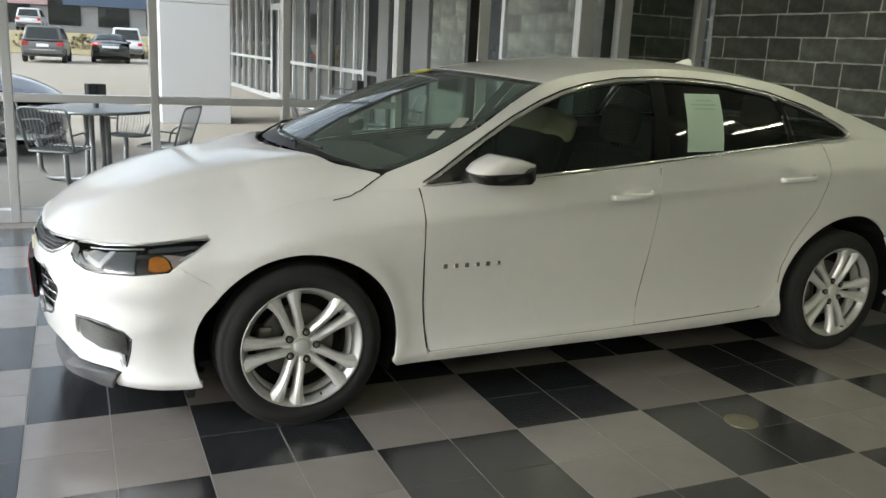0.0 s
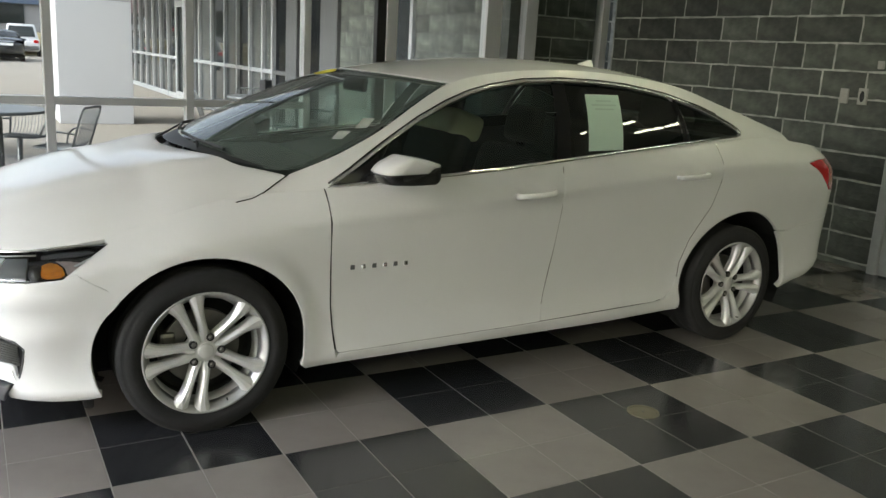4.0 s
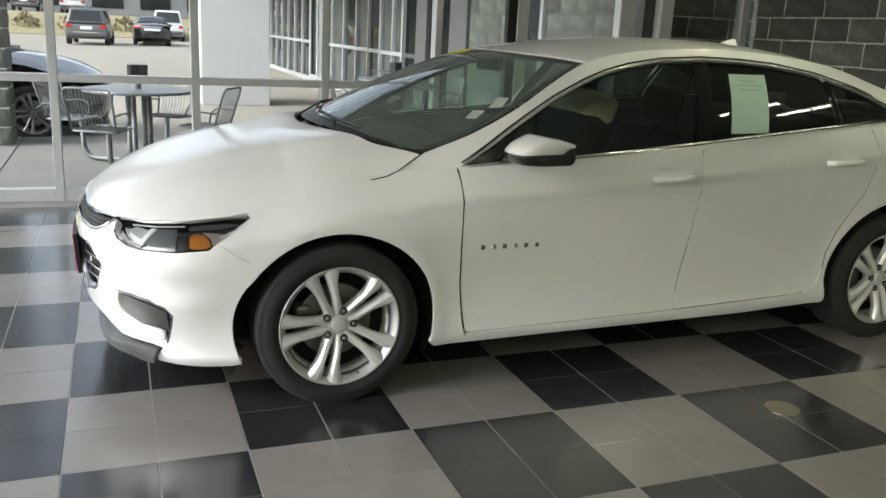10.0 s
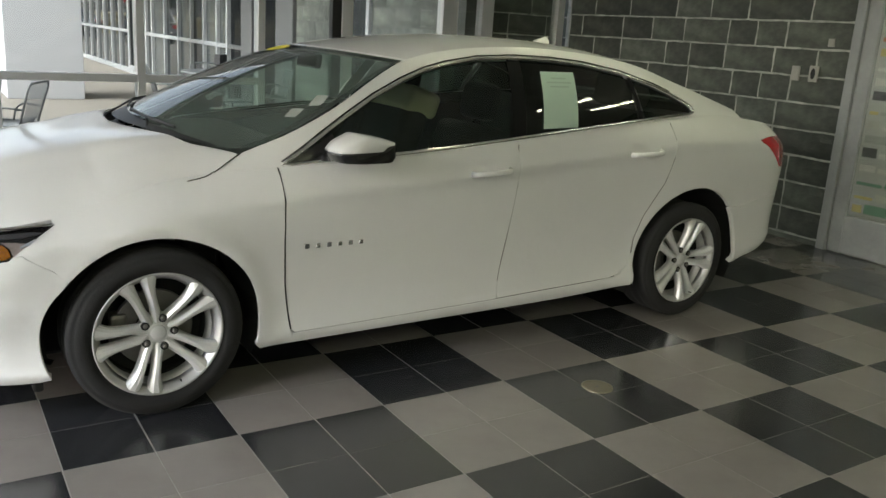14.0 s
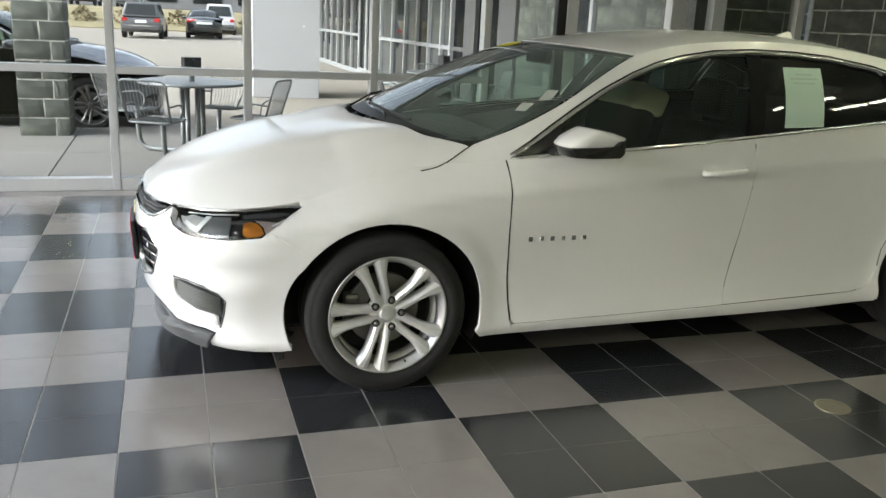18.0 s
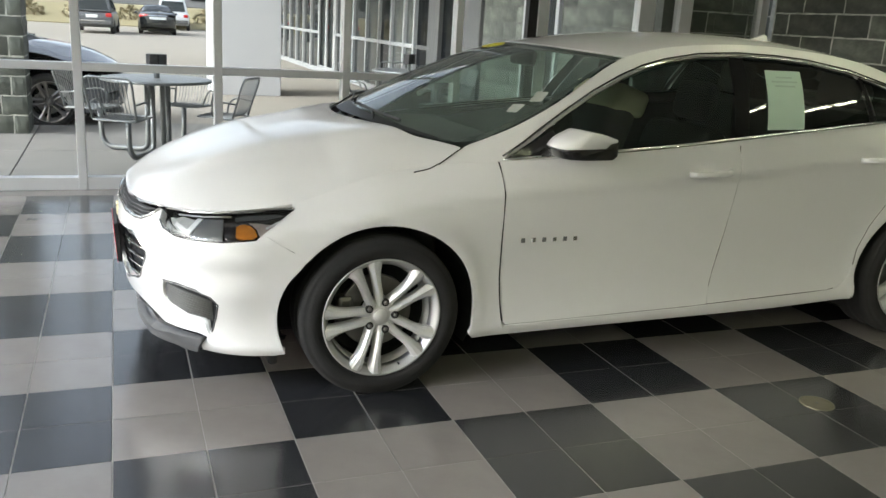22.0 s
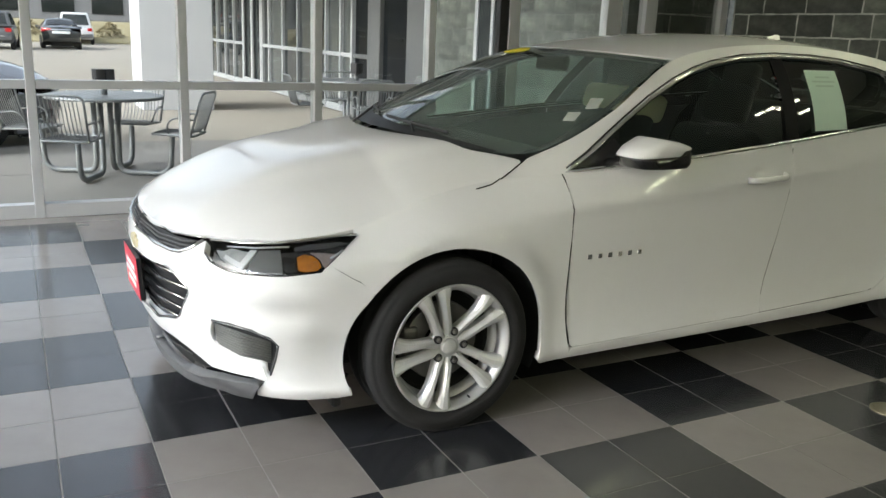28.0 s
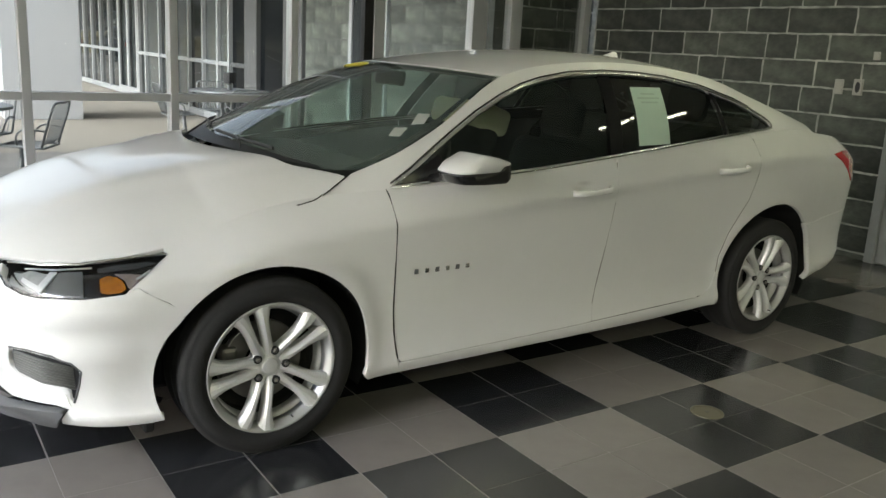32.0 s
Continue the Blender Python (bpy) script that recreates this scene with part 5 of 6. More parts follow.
# sockets on the block wall
PLATE = mat("socket_plate", (0.42, 0.41, 0.37), 0.45, second=(0.52, 0.50, 0.46), scale=30, amount=0.4)
for nm, y, z, w, h, dark, lab in (("wall_socket", 1.40, 1.33, 0.075, 0.125, True, "pale wall socket with a black insert on the block wall"),
                                  ("wall_switch", 1.56, 1.325, 0.07, 0.115, False, "worn beige switch plate on the block wall"),
                                  ("wall_sensor", 1.29, 1.572, 0.05, 0.06, False, "small white sensor box on the block wall")):
    so = thing(nm, (BRICK_X - 0.012, y, z), lab, "socket")
    part("plate", box((-0.008, -w / 2, -h / 2), (0.012, w / 2, h / 2), 0.003), PLATE, so)
    if dark:
        part("insert", lathe([(0.0, -0.011), (0.018, -0.011), (0.02, -0.009), (0.02, -0.006)], 20, axis="z"), BLACK_PLASTIC, so).matrix_basis = pose(0, 0, 0, 0, 90, 0) @ Matrix.Diagonal((2.1, 1, 1, 1))
    else:
        part("toggle", box((-0.012, -0.008, -0.016), (-0.007, 0.008, 0.016), 0.002), PLATE, so)

# cleanout cover in the floor
BRASS = mat("worn_brass", (0.27, 0.25, 0.19), 0.35, 0.8, second=(0.3, 0.27, 0.2), scale=25, amount=0.6, bump=0.2, bump_scale=80)
dr = thing("floor_drain", (2.146, -0.233, 0.0), "round worn brass cleanout cover set in a dark tile", "floor drain")
part("ring", lathe([(0.070, 0.0005), (0.070, 0.004), (0.060, 0.005), (0.058, 0.0005)], 40, axis="z", cap=False), BRASS, dr, smooth=True)
part("lid", lathe([(0.0, 0.0035), (0.054, 0.0035), (0.057, 0.002), (0.057, 0.0005)], 40, axis="z"), BRASS, dr)
part("screw", lathe([(0.0, 0.0055), (0.006, 0.005), (0.007, 0.0034)], 12, axis="z"), STEEL, dr)

# ---- outside: pillar, column, wing of the building ----
pil = thing("block_pillar", (-1.72, 7.82, -0.02), "square dark block pillar with pale mortar on the patio", "pillar")
part("core", box((-0.254, -0.254, 0), (0.254, 0.254, 4.2)), MORTAR, pil)
for turn in (0, 90, 180, 270):
    k = 0
    while k * COURSE < 4.1:
        cuts = (0.26, 0.26) if k % 2 else (0.15, 0.37)
        y = -0.26
        for w in cuts:
            ob = new("block", BLOCKS.get((w, k % 3)) or block(w - 0.016, 0.194, 0.012, 50 + k))
            ob.parent = pil
            ob.matrix_basis = pose(0, 0, 0, 0, 0, turn) @ pose(-0.26, y + 0.005, 0.005 + k * COURSE)
            y += w
        k += 1

col = thing("clad_column", (1.66, 13.6, -0.06), "white metal-clad square column outside", "column")
for z0, z1 in ((0.0, 2.1), (2.1, 3.42)):
    for a in range(4):
        part("cladding_panel", box((-0.597, -0.6, z0 + 0.004), (0.597, -0.57, z1 - 0.006), 0.004), WHITE_PANEL, col).matrix_basis = pose(0, 0, 0, 0, 0, 90 * a)
part("core", box((-0.568, -0.568, 0), (0.568, 0.568, 3.42)), GREY_PLASTIC, col)

tagged(part("canopy", box((1.9, WIN_Y + 0.16, 3.37), (4.44, 27.0, 3.75), 0.01), WHITE_PANEL), "flat white canopy over the walkway outside", "canopy", kind="structure")
wing = thing("building_wing", (4.45, 0, -0.03), "glass-fronted wing of the building with white window bars", "building")
WHITE_BAR = mat("white_window_bar", (0.32, 0.33, 0.33), 0.4, second=(0.27, 0.28, 0.28), scale=4, amount=0.4)
DARK_GLASS = mat("dark_facade_glass", (0.014, 0.017, 0.017), 0.03, second=(0.030, 0.035, 0.033), scale=0.8, amount=0.7, spec=0.5)
SHADED_GLASS = mat("shaded_facade_glass", (0.012, 0.015, 0.015), 0.05, second=(0.028, 0.032, 0.031), scale=0.9, amount=0.7, spec=0.14)
BLACK_PANE = mat("unlit_pane", (0.006, 0.007, 0.008), 0.12, second=(0.012, 0.014, 0.015), scale=0.8, amount=0.7, spec=0.03)
PIER_GREY = mat("pier_grey", (0.09, 0.092, 0.09), 0.55, second=(0.07, 0.072, 0.07), scale=3, amount=0.6, stretch=(1, 6, 0.3))
CURTAIN = mat("pale_blind", (0.066, 0.074, 0.070), 0.2, second=(0.036, 0.042, 0.040), scale=3, amount=0.5, stretch=(1, 8, 0.2))
# mortar muted in colour for the reflections that veil its joints
MORTAR_MUTED = mat("muted_mortar", (0.115, 0.12, 0.108), 0.95, second=(0.08, 0.085, 0.075), scale=6, amount=0.9, bump=0.6, bump_scale=90)
part("wall", box((0.0055, WIN_Y + 0.12, 0), (0.18, 8.9, 4.6)), MORTAR_MUTED, wing)
part("end_wall", box((0.181, WIN_Y + 0.15, 0), (9.0, 8.9, 4.6)), MORTAR, wing)
lay(wing, WIN_Y + 0.12, 8.9, 0.0, 3.0, lambda y, z: pose(0, y, z + 0.005), 31)
lay(wing, 0.0, 1.15, 0.6, 2.6, lambda y, z: pose(1.34 - y, WIN_Y + 0.1445, z + 0.005, 0, 0, 90), 33)
side_door = part("side_door", box((-0.03, 6.62, 0.05), (0.003, 7.42, 2.5), 0.004), SHADED_GLASS, wing, "dark glass side door")
for a, b, c, d in ((7.42, 7.50, 0.0, 2.6), (6.54, 6.62, 0.0, 2.6), (6.62, 7.42, 2.5, 2.6), (7.03, 7.09, 0.0, 2.5)):
    part("door_frame", box((-0.05, a, c), (0.004, b, d), 0.004), WHITE_BAR, side_door)
part("upper_wall", box((0.0, WIN_Y + 0.16, 3.4), (9.0, 27.0, 5.4)), WHITE_PANEL, wing)
for a, b in ((8.9, 9.56), (10.61, 11.12)):
    part("pier", box((-0.06, a, 0), (0.3, b, 3.4), 0.01), PIER_GREY, wing, "plain grey metal-clad pier")
for a, b in ((9.56, 10.61), (11.12, 11.86)):
    part("facade_pane", box((0.02, a, 0.06), (0.04, b, 3.38)), BLACK_PANE, wing, "unlit black window pane")
    part("sill", box((-0.03, a, 0.0), (0.05, b, 0.10), 0.004), PIER_GREY, wing)
part("bar", box((-0.02, 11.12, 0.98), (0.05, 11.86, 1.05), 0.004), PIER_GREY, wing)
ys = [11.9, 12.47, 13.27, 14.1, 15.02, 16.1, 17.2, 17.75, 19.6, 20.6, 21.6, 22.6, 23.6, 24.6, 25.6, 26.6]
for k, (a, b) in enumerate(zip(ys, ys[1:])):
    part("post", box((-0.05, a - 0.036, 0), (0.06, a + 0.036, 3.4), 0.004), WHITE_BAR, wing)
    part("facade_pane", box((0.01, a + 0.035, 0.06), (0.03, b - 0.035, 3.38)), CURTAIN if k in (0, 1, 3, 5) else SHADED_GLASS if k < 4 else DARK_GLASS, wing)
    part("sill", box((-0.04, a + 0.035, 0.0), (0.05, b - 0.035, 0.12), 0.004), WHITE_BAR, wing)
    if k != 7:
        part("bar", box((-0.04, a + 0.035, 0.98), (0.05, b - 0.035, 1.05), 0.004), WHITE_BAR, wing)
gate = part("entrance_door", box((-0.06, 17.8, 0.0), (-0.02, 17.92, 2.4), 0.004), WHITE_BAR, wing)
for a, b, c, d in ((18.6, 18.76, 0.0, 2.4), (19.45, 19.55, 0.0, 2.4), (17.92, 18.6, 0.0, 0.2), (18.76, 19.45, 0.0, 0.2), (17.92, 18.6, 2.25, 2.4), (18.76, 19.45, 2.25, 2.4)):
    part("door_rail", box((-0.06, a, c), (-0.02, b, d), 0.004), WHITE_BAR, gate)

# ---- outside: table sets ----
PAINTED = mat("grey_coated_steel", (0.20, 0.21, 0.21), 0.42, 0.35, second=(0.15, 0.16, 0.16), scale=12, amount=0.5, bump=0.15, bump_scale=150)


def table_set(x, y, turn, label):
    t = thing("picnic_table", (x, y, -0.01), label, "table", turn, group="patio table sets")
    part("tabletop", lathe([(0.0, 0.752), (0.50, 0.752), (0.525, 0.748), (0.53, 0.735), (0.525, 0.722), (0.50, 0.720), (0.0, 0.720)], 56, axis="z"), PAINTED, t, "round coated steel tabletop", smooth=False)
    for k in range(4):
        g = radians(90 * k + 45)
        c, s_ = math.cos(g), math.sin(g)
        part("pedestal_tube", tube(bend([(0.11 * c, 0.11 * s_, 0.72), (0.11 * c, 0.11 * s_, 0.035), (0.52 * c, 0.52 * s_, 0.03), (0.60 * c, 0.60 * s_, 0.10), (0.62 * c, 0.62 * s_, 0.42)], 0.10, 6), 0.026, sides=10), PAINTED, t, smooth=True)
        seat = new("attached_chair")
        seat.parent = t
        seat.matrix_basis = pose(0.70 * c, 0.70 * s_, 0.43, 0, 0, 90 * k + 45)
        part("seat_frame", tube(bend([(-0.20, -0.19, 0.0), (-0.20, 0.19, 0.0), (0.18, 0.21, -0.01), (0.18, -0.21, -0.01), (-0.20, -0.19, 0.0)], 0.05), 0.011, sides=8), PAINTED, seat, smooth=True)
        part("back_frame", tube(bend([(0.16, -0.21, 0.0), (0.28, -0.23, 0.38), (0.28, 0.23, 0.38), (0.16, 0.21, 0.0)], 0.07), 0.011, sides=8), PAINTED, seat, smooth=True)
        for j in range(11):
            yy = -0.17 + 0.034 * j
            part("wire", tube(bend([(-0.20, yy, 0.0), (0.13, yy, -0.005), (0.19, yy, 0.06), (0.28, yy, 0.38)], 0.06, 3), 0.0042, sides=5), PAINTED, seat)
        for j in range(3):
            part("cross_wire", tube([(-0.1 + 0.1 * j, -0.19, -0.006), (-0.1 + 0.1 * j, 0.19, -0.006)], 0.004, sides=5), PAINTED, seat)
        part("arm", tube(bend([(0.20, -0.215, 0.14), (0.02, -0.24, 0.16), (-0.05, -0.23, 0.10), (-0.05, -0.19, 0.0)], 0.05), 0.009, sides=6), PAINTED, seat, smooth=True)
        part("arm", tube(bend([(0.20, 0.215, 0.14), (0.02, 0.24, 0.16), (-0.05, 0.23, 0.10), (-0.05, 0.19, 0.0)], 0.05), 0.009, sides=6), PAINTED, seat, smooth=True)
    part("umbrella_sleeve", lathe([(0.028, 0.75), (0.028, 0.84), (0.0, 0.84)], 16, axis="z"), PAINTED, t, smooth=True)
    holder = part("menu_holder", box((-0.088, -0.05, 0.845), (-0.004, 0.05, 0.985), 0.006), BLACK_PLASTIC, t, "dark two-part box on the sleeve")
    part("holder_half", box((0.004, -0.05, 0.845), (0.088, 0.05, 0.985), 0.006), BLACK_PLASTIC, t)
    return t


table_set(-0.17, 6.25, 17, "round grey steel picnic table with four attached wire chairs")
table_set(3.35, 8.9, 40, "grey steel picnic table with wire chairs beside the wing")

# ---- outside: parked vehicles ----
DARK_PAINT = mat("silver_grey_paint", (0.20, 0.21, 0.23), 0.26, 0.55, second=(0.23, 0.24, 0.26), scale=3, amount=0.4, coat=1.0)
BLACK_PAINT = mat("black_paint", (0.012, 0.014, 0.015), 0.25, second=(0.018, 0.02, 0.02), scale=3, amount=0.4, coat=1.0)


def repaint(ob, paint):
    for o in ob.children_recursive:
        if o.type == "MESH" and o.material_slots and o.data.materials[0] == PEARL:
            o.material_slots[0].link = "OBJECT"
            o.material_slots[0].material = paint
        elif o.type == "MESH" and o.material_slots and o.data.materials[0] in (ALLOY, RIM_GREY):
            o.material_slots[0].link = "OBJECT"
            o.material_slots[0].material = STEEL


def other_sedan(x, y, z, turn, paint, label):
    c = copy_thing(car, pose(x, y, z, 0, 0, turn))
    for o in list(c.children_recursive):
        if o.name.split(".")[0] in ("price_sheet", "text_bar", "windscreen_sticker", "windscreen_label", "plate_holder", "front_plate", "plate_bar", "badge_bar", "badge"):
            bpy.data.objects.remove(o)
    repaint(c, paint)
    for far in (False, True):
        sheet("rear_lamp", [(3.68, 0.84), (3.80, 0.86), (4.05, 0.885), (4.16, 0.90), (4.15, 0.965), (3.95, 0.985), (3.70, 0.985)], side, RED_LENS, c, step=0.05, depth=-0.008, rim=0.01, far=far)
    sheet("rear_strip", [(4.14, 0.915), (4.4, 0.92), (4.4, 0.95), (4.14, 0.945)], side, CHROME, c, step=0.05, depth=-0.010, rim=0.01, both=True)
    sheet("rear_plate", [(4.2, 0.74), (4.4, 0.74), (4.4, 0.86), (4.2, 0.86)], side, WHITE_PAPER, c, step=0.05, depth=-0.010, rim=0.01, both=True)
    return tagged(c, label, "car")


other_sedan(-1.36, 9.2, -0.06, 183, DARK_PAINT, "grey metallic sedan parked behind the block pillar")
other_sedan(1.55, 47.5, -0.06, -91, BLACK_PAINT, "black sedan parked in the lot seen from behind")


def tall_car(name, x, y, turn, paint, label, length=4.5, width=1.85, height=1.68, bed=False):
    """A simple upright vehicle far off: its tail at -y."""
    c = thing(name, (x, y, -0.06), label, "car", turn)
    w, h = width / 2, height
    secs = [(0.0, 0.42, 0.80, 0.97), (0.06, 0.35, 0.95, 1.0), (0.5, 0.28, 1.0, 1.0), (length * 0.72, 0.26, 1.02, 1.0), (length - 0.3, 0.30, 0.92, 0.97), (length, 0.42, 0.70, 0.85)]
    bm = bmesh.new()
    rows = []
    for yy, zb, zt, k in secs:
        pts = [(-w * k * 0.92, zb), (-w * k, zb + 0.12), (-w * k, zt - 0.12), (-w * k * 0.95, zt), (w * k * 0.95, zt), (w * k, zt - 0.12), (w * k, zb + 0.12), (w * k * 0.92, zb)]
        rows.append([bm.verts.new((a, yy, b)) for a, b in pts])
    for p, q in zip(rows, rows[1:]):
        for k in range(8):
            bm.faces.new((p[k], p[(k + 1) % 8], q[(k + 1) % 8], q[k]))
    bm.faces.new(rows[0])
    bm.faces.new(rows[-1])
    bmesh.ops.bevel(bm, geom=list(bm.edges), offset=0.05, segments=2, affect="EDGES", profile=0.5)
    part("body", bm, paint, c, smooth=True)
    y0, y1 = (length * 0.36, length * 0.70) if bed else (0.08, length * 0.66)
    bm = bmesh.new()
    low = [(-w * 0.95, y0, 1.0), (w * 0.95, y0, 1.0), (w * 0.95, y1 + 0.45, 1.02), (-w * 0.95, y1 + 0.45, 1.02)]
    high = [(-w * 0.74, y0 + 0.30, h), (w * 0.74, y0 + 0.30, h), (w * 0.74, y1 - 0.25, h), (-w * 0.74, y1 - 0.25, h)]
    a, b = [bm.verts.new(p) for p in low], [bm.verts.new(p) for p in high]
    for k in range(4):
        bm.faces.new((a[k], a[(k + 1) % 4], b[(k + 1) % 4], b[k]))
    bm.faces.new(b)
    bm.faces.new(a)
    bmesh.ops.bevel(bm, geom=list(bm.edges), offset=0.07, segments=3, affect="EDGES", profile=0.5)
    part("cabin", bm, paint, c, smooth=True)
    for nm, k, (f0, f1), inset in (("rear_glass", 0, (0.12, 0.85), 0.08), ("side_glass", 1, (0.1, 0.85), 0.06), ("front_glass", 2, (0.1, 0.9), 0.06), ("side_glass", 3, (0.1, 0.85), 0.06)):
        bm = bmesh.new()
        P, Q, R, T = (Vector(v) for v in (low[k], low[(k + 1) % 4], high[(k + 1) % 4], high[k]))
        out = (Q - P).cross(T - P).normalized() * 0.012
        at = lambda u, v: (P.lerp(Q, u)).lerp(T.lerp(R, u), v) + out
        bm.faces.new([bm.verts.new(at(u, v)) for u, v in ((inset, f0), (1 - inset, f0), (1 - inset, f1), (inset, f1))])
        part(nm, bm, DARK_GLASS, c)
    for sx in (-1, 1):
        part("tail_lamp", box((sx * w * 0.80 - 0.13, -0.015, 0.78), (sx * w * 0.80 + 0.13, 0.10, 0.96), 0.02), RED_LENS, c)
        for yy in (0.85, length - 0.9):
            wh = part("tyre", lathe([(0.0, -0.10), (0.22, -0.11), (0.33, -0.10), (0.345, -0.06), (0.345, 0.06), (0.33, 0.10), (0.0, 0.10)], 28), RUBBER, c)
            wh.matrix_basis = pose(sx * (w - 0.08), yy, 0.345, 0, 0, 90)
    part("rear_bumper", box((-w * 0.93, -0.07, 0.40), (w * 0.93, 0.05, 0.62), 0.04), GREY_PLASTIC, c)
    part("bumper_strip", box((-w * 0.6, -0.085, 0.56), (w * 0.6, -0.068, 0.62), 0.006), CHROME, c)
    part("plate", box((-0.26, -0.012, 0.72), (0.26, 0.06, 0.86), 0.01), WHITE_PAPER, c)
    return c


SUV_PAINT = mat("charcoal_paint", (0.085, 0.088, 0.092), 0.35, second=(0.10, 0.103, 0.108), scale=3, amount=0.4, coat=0.5)
tall_car("suv", -1.55, 41.0, -4, SUV_PAINT, "dark grey SUV in the lot seen from behind")
tall_car("pickup_truck", 2.75, 53.0, -4, WHITE_PANEL, "white pickup truck in the lot seen from behind", 5.6, 1.98, 1.85, True)
tall_car("suv", -6.5, 69.0, -4, BLACK_PAINT, "black SUV parked beyond the verge").matrix_world.translation.z = 1.28
tall_car("suv", 7.6, 46.0, -4, BLACK_PAINT, "dark SUV in the lot half hidden by the column")
tall_car("suv", -3.2, 70.0, -4, WHITE_PANEL, "white SUV parked beyond the verge").matrix_world.translation.z = 1.28

# verge, shrubs and the far side of the road
DRY = mat("dry_grass", (0.28, 0.24, 0.13), 0.95, second=(0.20, 0.175, 0.10), scale=1.2, amount=0.7, bump=0.6, bump_scale=30)
bm = bmesh.new()
ring = [(56.8, -0.4), (56.8, 0.0), (58.5, 0.30), (62.5, 1.15), (66.0, 1.3), (66.0, -0.4)]
L_, R_ = [bm.verts.new((-70, y, z)) for y, z in ring], [bm.verts.new((70, y, z)) for y, z in ring]
for k in range(6):
    bm.faces.new((L_[k], L_[(k + 1) % 6], R_[(k + 1) % 6], R_[k]))
bm.faces.new(L_)
bm.faces.new(R_)
verge = tagged(part("verge", bm, DRY), "bank of dry yellow grass beyond the lot", "verge", kind="structure")
tagged(part("road", box((-70, 66.0, -0.4), (70, 95, 1.28)), LOT), "pale grey road above the grass bank", "road", kind="structure")
SHRUB = mat("brown_shrub", (0.18, 0.15, 0.085), 0.9, second=(0.24, 0.20, 0.11), scale=6, amount=0.7, each=0.3)
rnd = random.Random(4)
for x in (-9.5, -5.6, -2.9, 0.4, 5.2):
    sb = thing("shrub", (x, 58.3 + rnd.random(), 0.27), "low brown leafless shrub on the verge", "shrub", group="verge shrubs")
    vs, fs = [], []
    for _ in range(260):
        g, e, r = rnd.uniform(0, 6.283), rnd.uniform(0, 1.5), rnd.uniform(0.3, 1.0) ** 0.5
        c = Vector((0.9 * r * math.cos(g) * math.cos(e), 0.7 * r * math.sin(g) * math.cos(e), 0.05 + 0.95 * r * math.sin(e)))
        d = Vector((rnd.uniform(-1, 1), rnd.uniform(-1, 1), rnd.uniform(-1, 1))) * 0.11
        q = Vector((rnd.uniform(-1, 1), rnd.uniform(-1, 1), rnd.uniform(-1, 1))) * 0.09
        k = len(vs)
        vs += [tuple(c - d), tuple(c + q), tuple(c + d), tuple(c - q)]
        fs.append((k, k + 1, k + 2, k + 3))
    me = bpy.data.meshes.new("twigs")
    me.from_pydata(vs, [], fs)
    me.materials.append(SHRUB)
    tw = new("twigs", me)
    tw.parent = sb
    part("stem", tube([(0, 0, -0.02), (0.05, 0, 0.4), (0.02, 0.05, 0.7)], 0.03, sides=6), SHRUB, sb)
SHOP = mat("far_wall", (0.24, 0.24, 0.24), 0.8, second=(0.12, 0.125, 0.135), scale=0.4, amount=0.5)
BLUE = mat("blue_sign", (0.07, 0.10, 0.16), 0.5, second=(0.05, 0.075, 0.12), scale=0.8, amount=0.5)
PINK = mat("red_white_sign", (0.40, 0.24, 0.25), 0.5, second=(0.42, 0.37, 0.37), scale=0.7, amount=0.7)
shop = thing("far_shop", (0, 80, 1.28), "grey far shop building across the road with blue signs", "building")
part("wall", box((-30, 0, 0), (30, 10, 6.5), 0.05), SHOP, shop)
part("roof", box((-30.4, -0.4, 6.5), (30.4, 10.4, 6.9), 0.05), GREY_PLASTIC, shop)
for x in range(-26, 28, 4):
    part("window", box((x, -0.08, 0.6), (x + 2.6, 0.02, 2.9), 0.02), DARK_GLASS, shop)
part("sign", box((-0.8, -0.3, 2.3), (6.4, -0.1, 4.9), 0.03), BLUE, shop, "blue sign panel")
part("sign", box((-5.4, -0.3, 2.2), (-2.0, -0.1, 5.0), 0.03), PINK, shop, "faded red and white sign panel")

# ceiling lights over the camera side
for x, y, half, turn, lit in ((-2.4, -5.2, 0.62, 0, TUBE_GLOW), (1.4, -4.6, 0.62, 0, TUBE_GLOW), (5.05, -4.6, 0.62, 0, TUBE_GLOW), (4.19, -0.40, 0.17, 45, SPOT_GLOW), (4.52, -0.24, 0.22, 45, SPOT_GLOW), (5.11, -0.26, 0.36, 42, SPOT_GLOW)):
    lt = thing("ceiling_light", (x, y, TOP), "lit white fluorescent strip fixture under the ceiling", "ceiling light", turn=-turn, group="ceiling strip lights")
    part("frame", box((-0.07, -half, -0.05), (0.07, half, 0.0), 0.01), WHITE_PANEL, lt)
    for a, b in ((-half + 0.02, -0.02), (0.02, half - 0.02)):
        part("diffuser", box((-0.032, a, -0.075), (0.032, b, -0.051), 0.01), lit, lt)

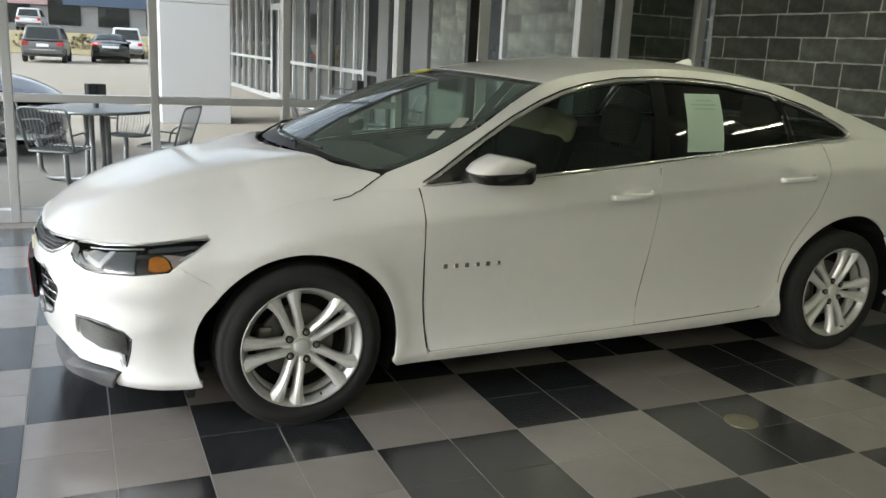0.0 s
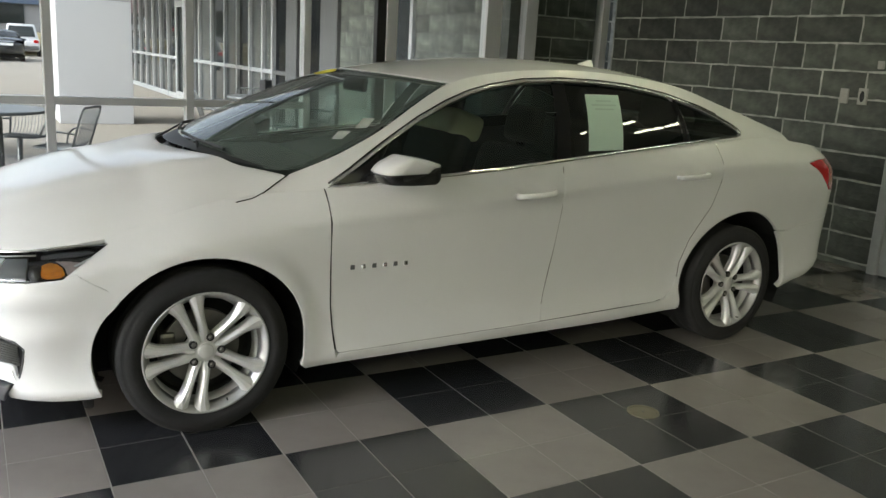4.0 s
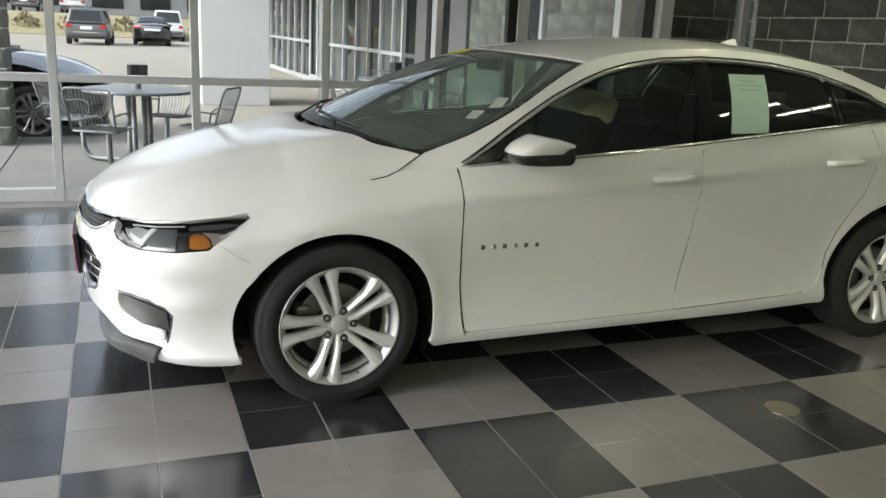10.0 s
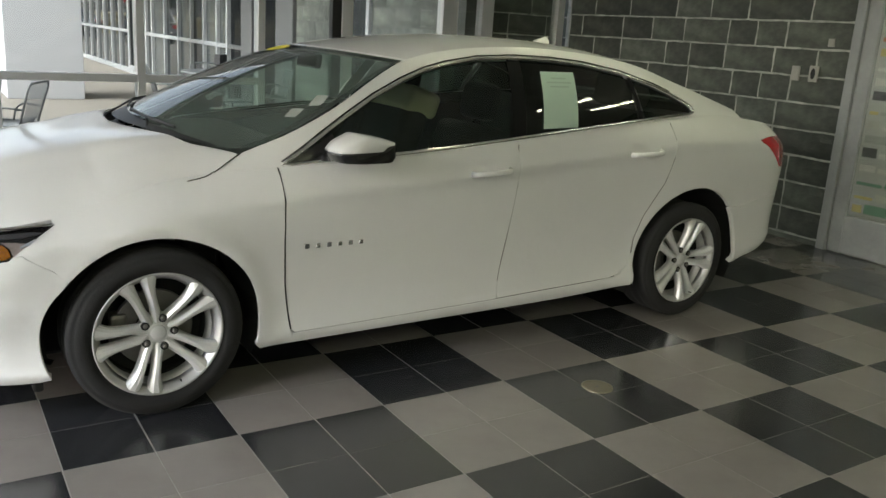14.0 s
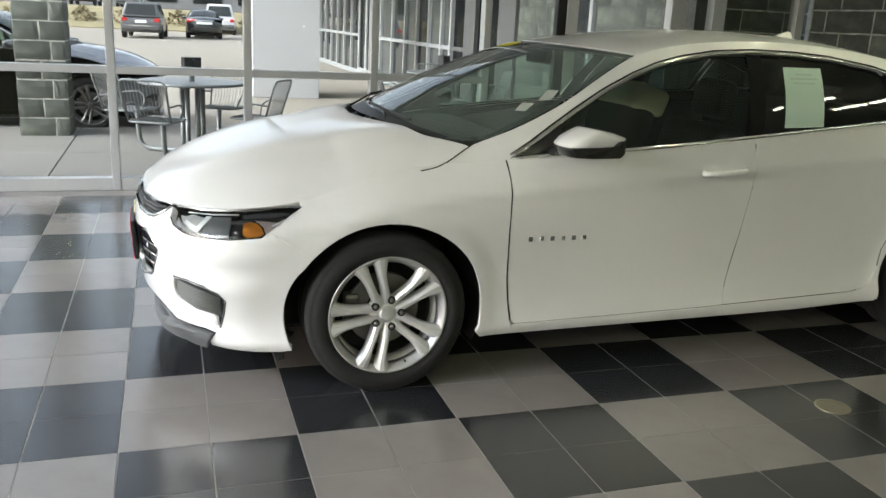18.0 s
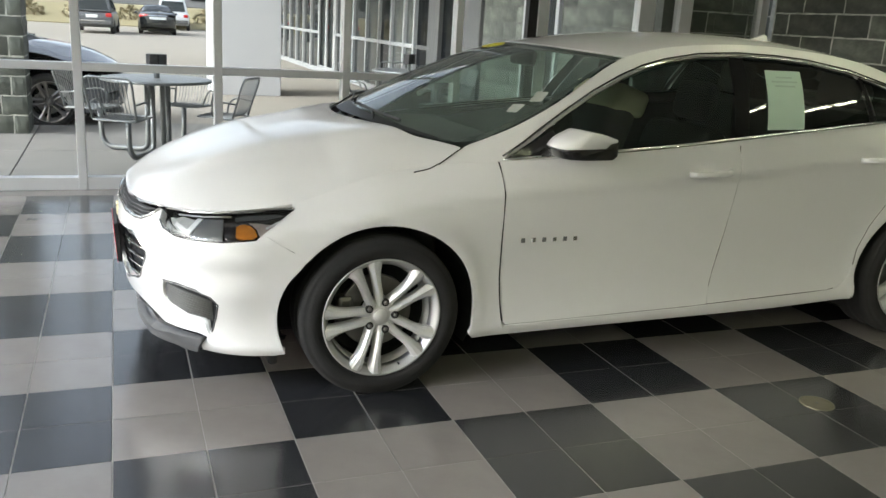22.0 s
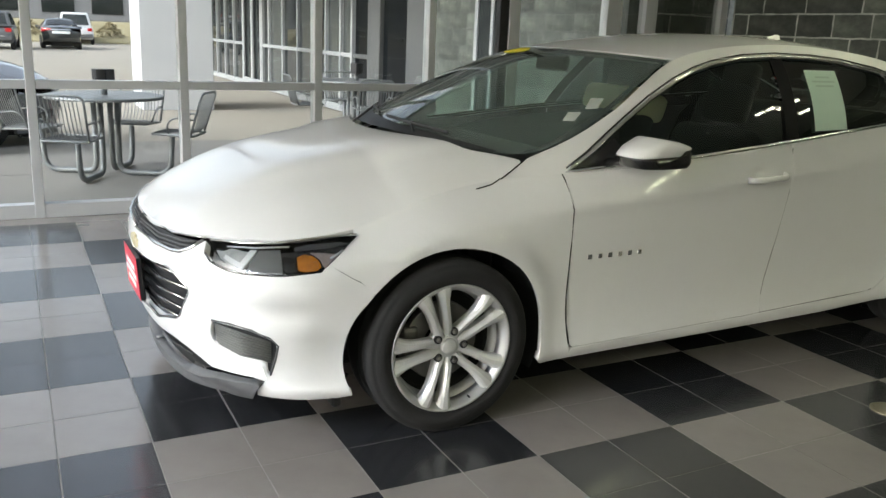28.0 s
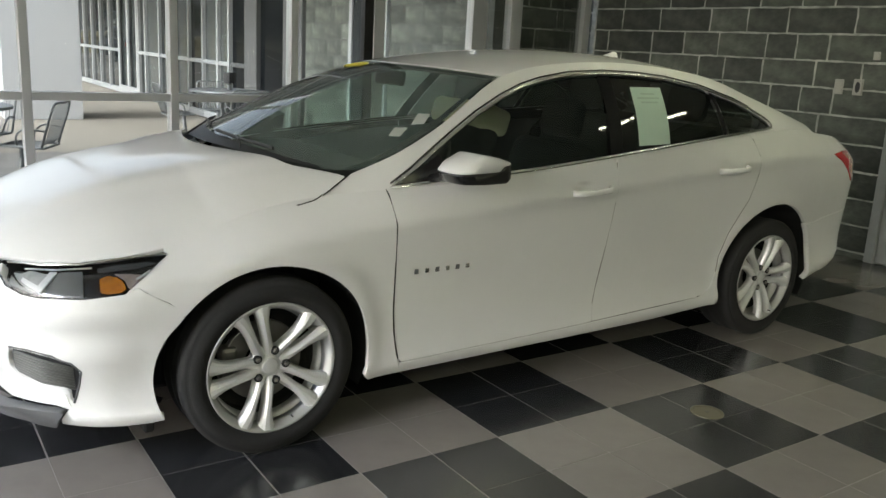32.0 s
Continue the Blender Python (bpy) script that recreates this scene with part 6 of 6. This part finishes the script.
# unseen fill lights added to brighten the car's roof, in deep round cans
CAN = mat("fill_light_can", (0.75, 0.74, 0.70), 0.6, second=(0.68, 0.67, 0.63), scale=10, amount=0.4)
for x, y in ((2.55, 0.95), (3.35, 1.0)):
    dl = thing("downlight", (x, y, TOP), "unseen round fill light in a deep can, added above the car", "ceiling light", group="ceiling downlights")
    part("can", lathe([(0.15, 0.0), (0.15, -0.35), (0.158, -0.354), (0.162, -0.35), (0.162, 0.0)], 32, axis="z", cap=False), CAN, dl, "white cylindrical can", smooth=True)
    part("bulb", lathe([(0.0, -0.02), (0.11, -0.018), (0.12, -0.004)], 24, axis="z"), ROOF_FILL_GLOW, dl, "glowing disc of the added fill light")

# the tiles of the floor, one by one near the camera's side of the car
def tile_mesh(name, material, gx, gy):
    bm = box((gx, gy, -0.006), (S - gx, S - gy, 0.0), 0.0008)
    me = bpy.data.meshes.new(name)
    bm.to_mesh(me)
    bm.free()
    me.materials.append(material)
    return me


floor_ob = bpy.data.objects["floor"]
T_DARK, T_LIGHT = tile_mesh("tile_dark", TILE_DARK, 0.0028, 0.0014), tile_mesh("tile_light", TILE_LIGHT, 0.0013, 0.0013)
rest = {True: [], False: []}
for i in range(math.floor(WEST / S), math.ceil(BRICK_X / S)):
    for j in range(math.floor(SOUTH / S), math.ceil(WIN_Y / S)):
        x, y = i * S, j * S
        if x < WEST or x + S > BRICK_X + 0.01 or y < SOUTH or y + S > WIN_Y + 0.01:
            continue
        dark = ((i // 2) + (j // 2)) % 2 == 0
        if -1.81 < x < 3.6 and -1.81 < y < 2.3 and (y < 0.95 or x < -0.5):
            t = new("tile", T_DARK if dark else T_LIGHT)
            t.location = (x, y, 0)
            t.parent = floor_ob
        else:
            rest[dark].append((x, y))
for dark, cells in rest.items():
    vs, fs = [], []
    for x, y in cells:
        k = len(vs)
        a, b = 0.0016, S - 0.0016
        vs += [(x + a, y + a, 0), (x + b, y + a, 0), (x + b, y + b, 0), (x + a, y + b, 0),
               (x + a, y + a, -0.006), (x + b, y + a, -0.006), (x + b, y + b, -0.012), (x + a, y + b, -0.006)]
        fs += [(k, k + 1, k + 2, k + 3)] + [(k + p, k + 4 + p, k + 4 + (p + 1) % 4, k + (p + 1) % 4) for p in range(4)]
    me = bpy.data.meshes.new("more_tiles")
    me.from_pydata(vs, [], fs)
    me.materials.append(TILE_DARK if dark else TILE_LIGHT)
    ob = new("more_tiles", me)
    ob.parent = floor_ob
    tagged(ob, "dark ceramic floor tiles" if dark else "beige ceramic floor tiles", kind="stuff")
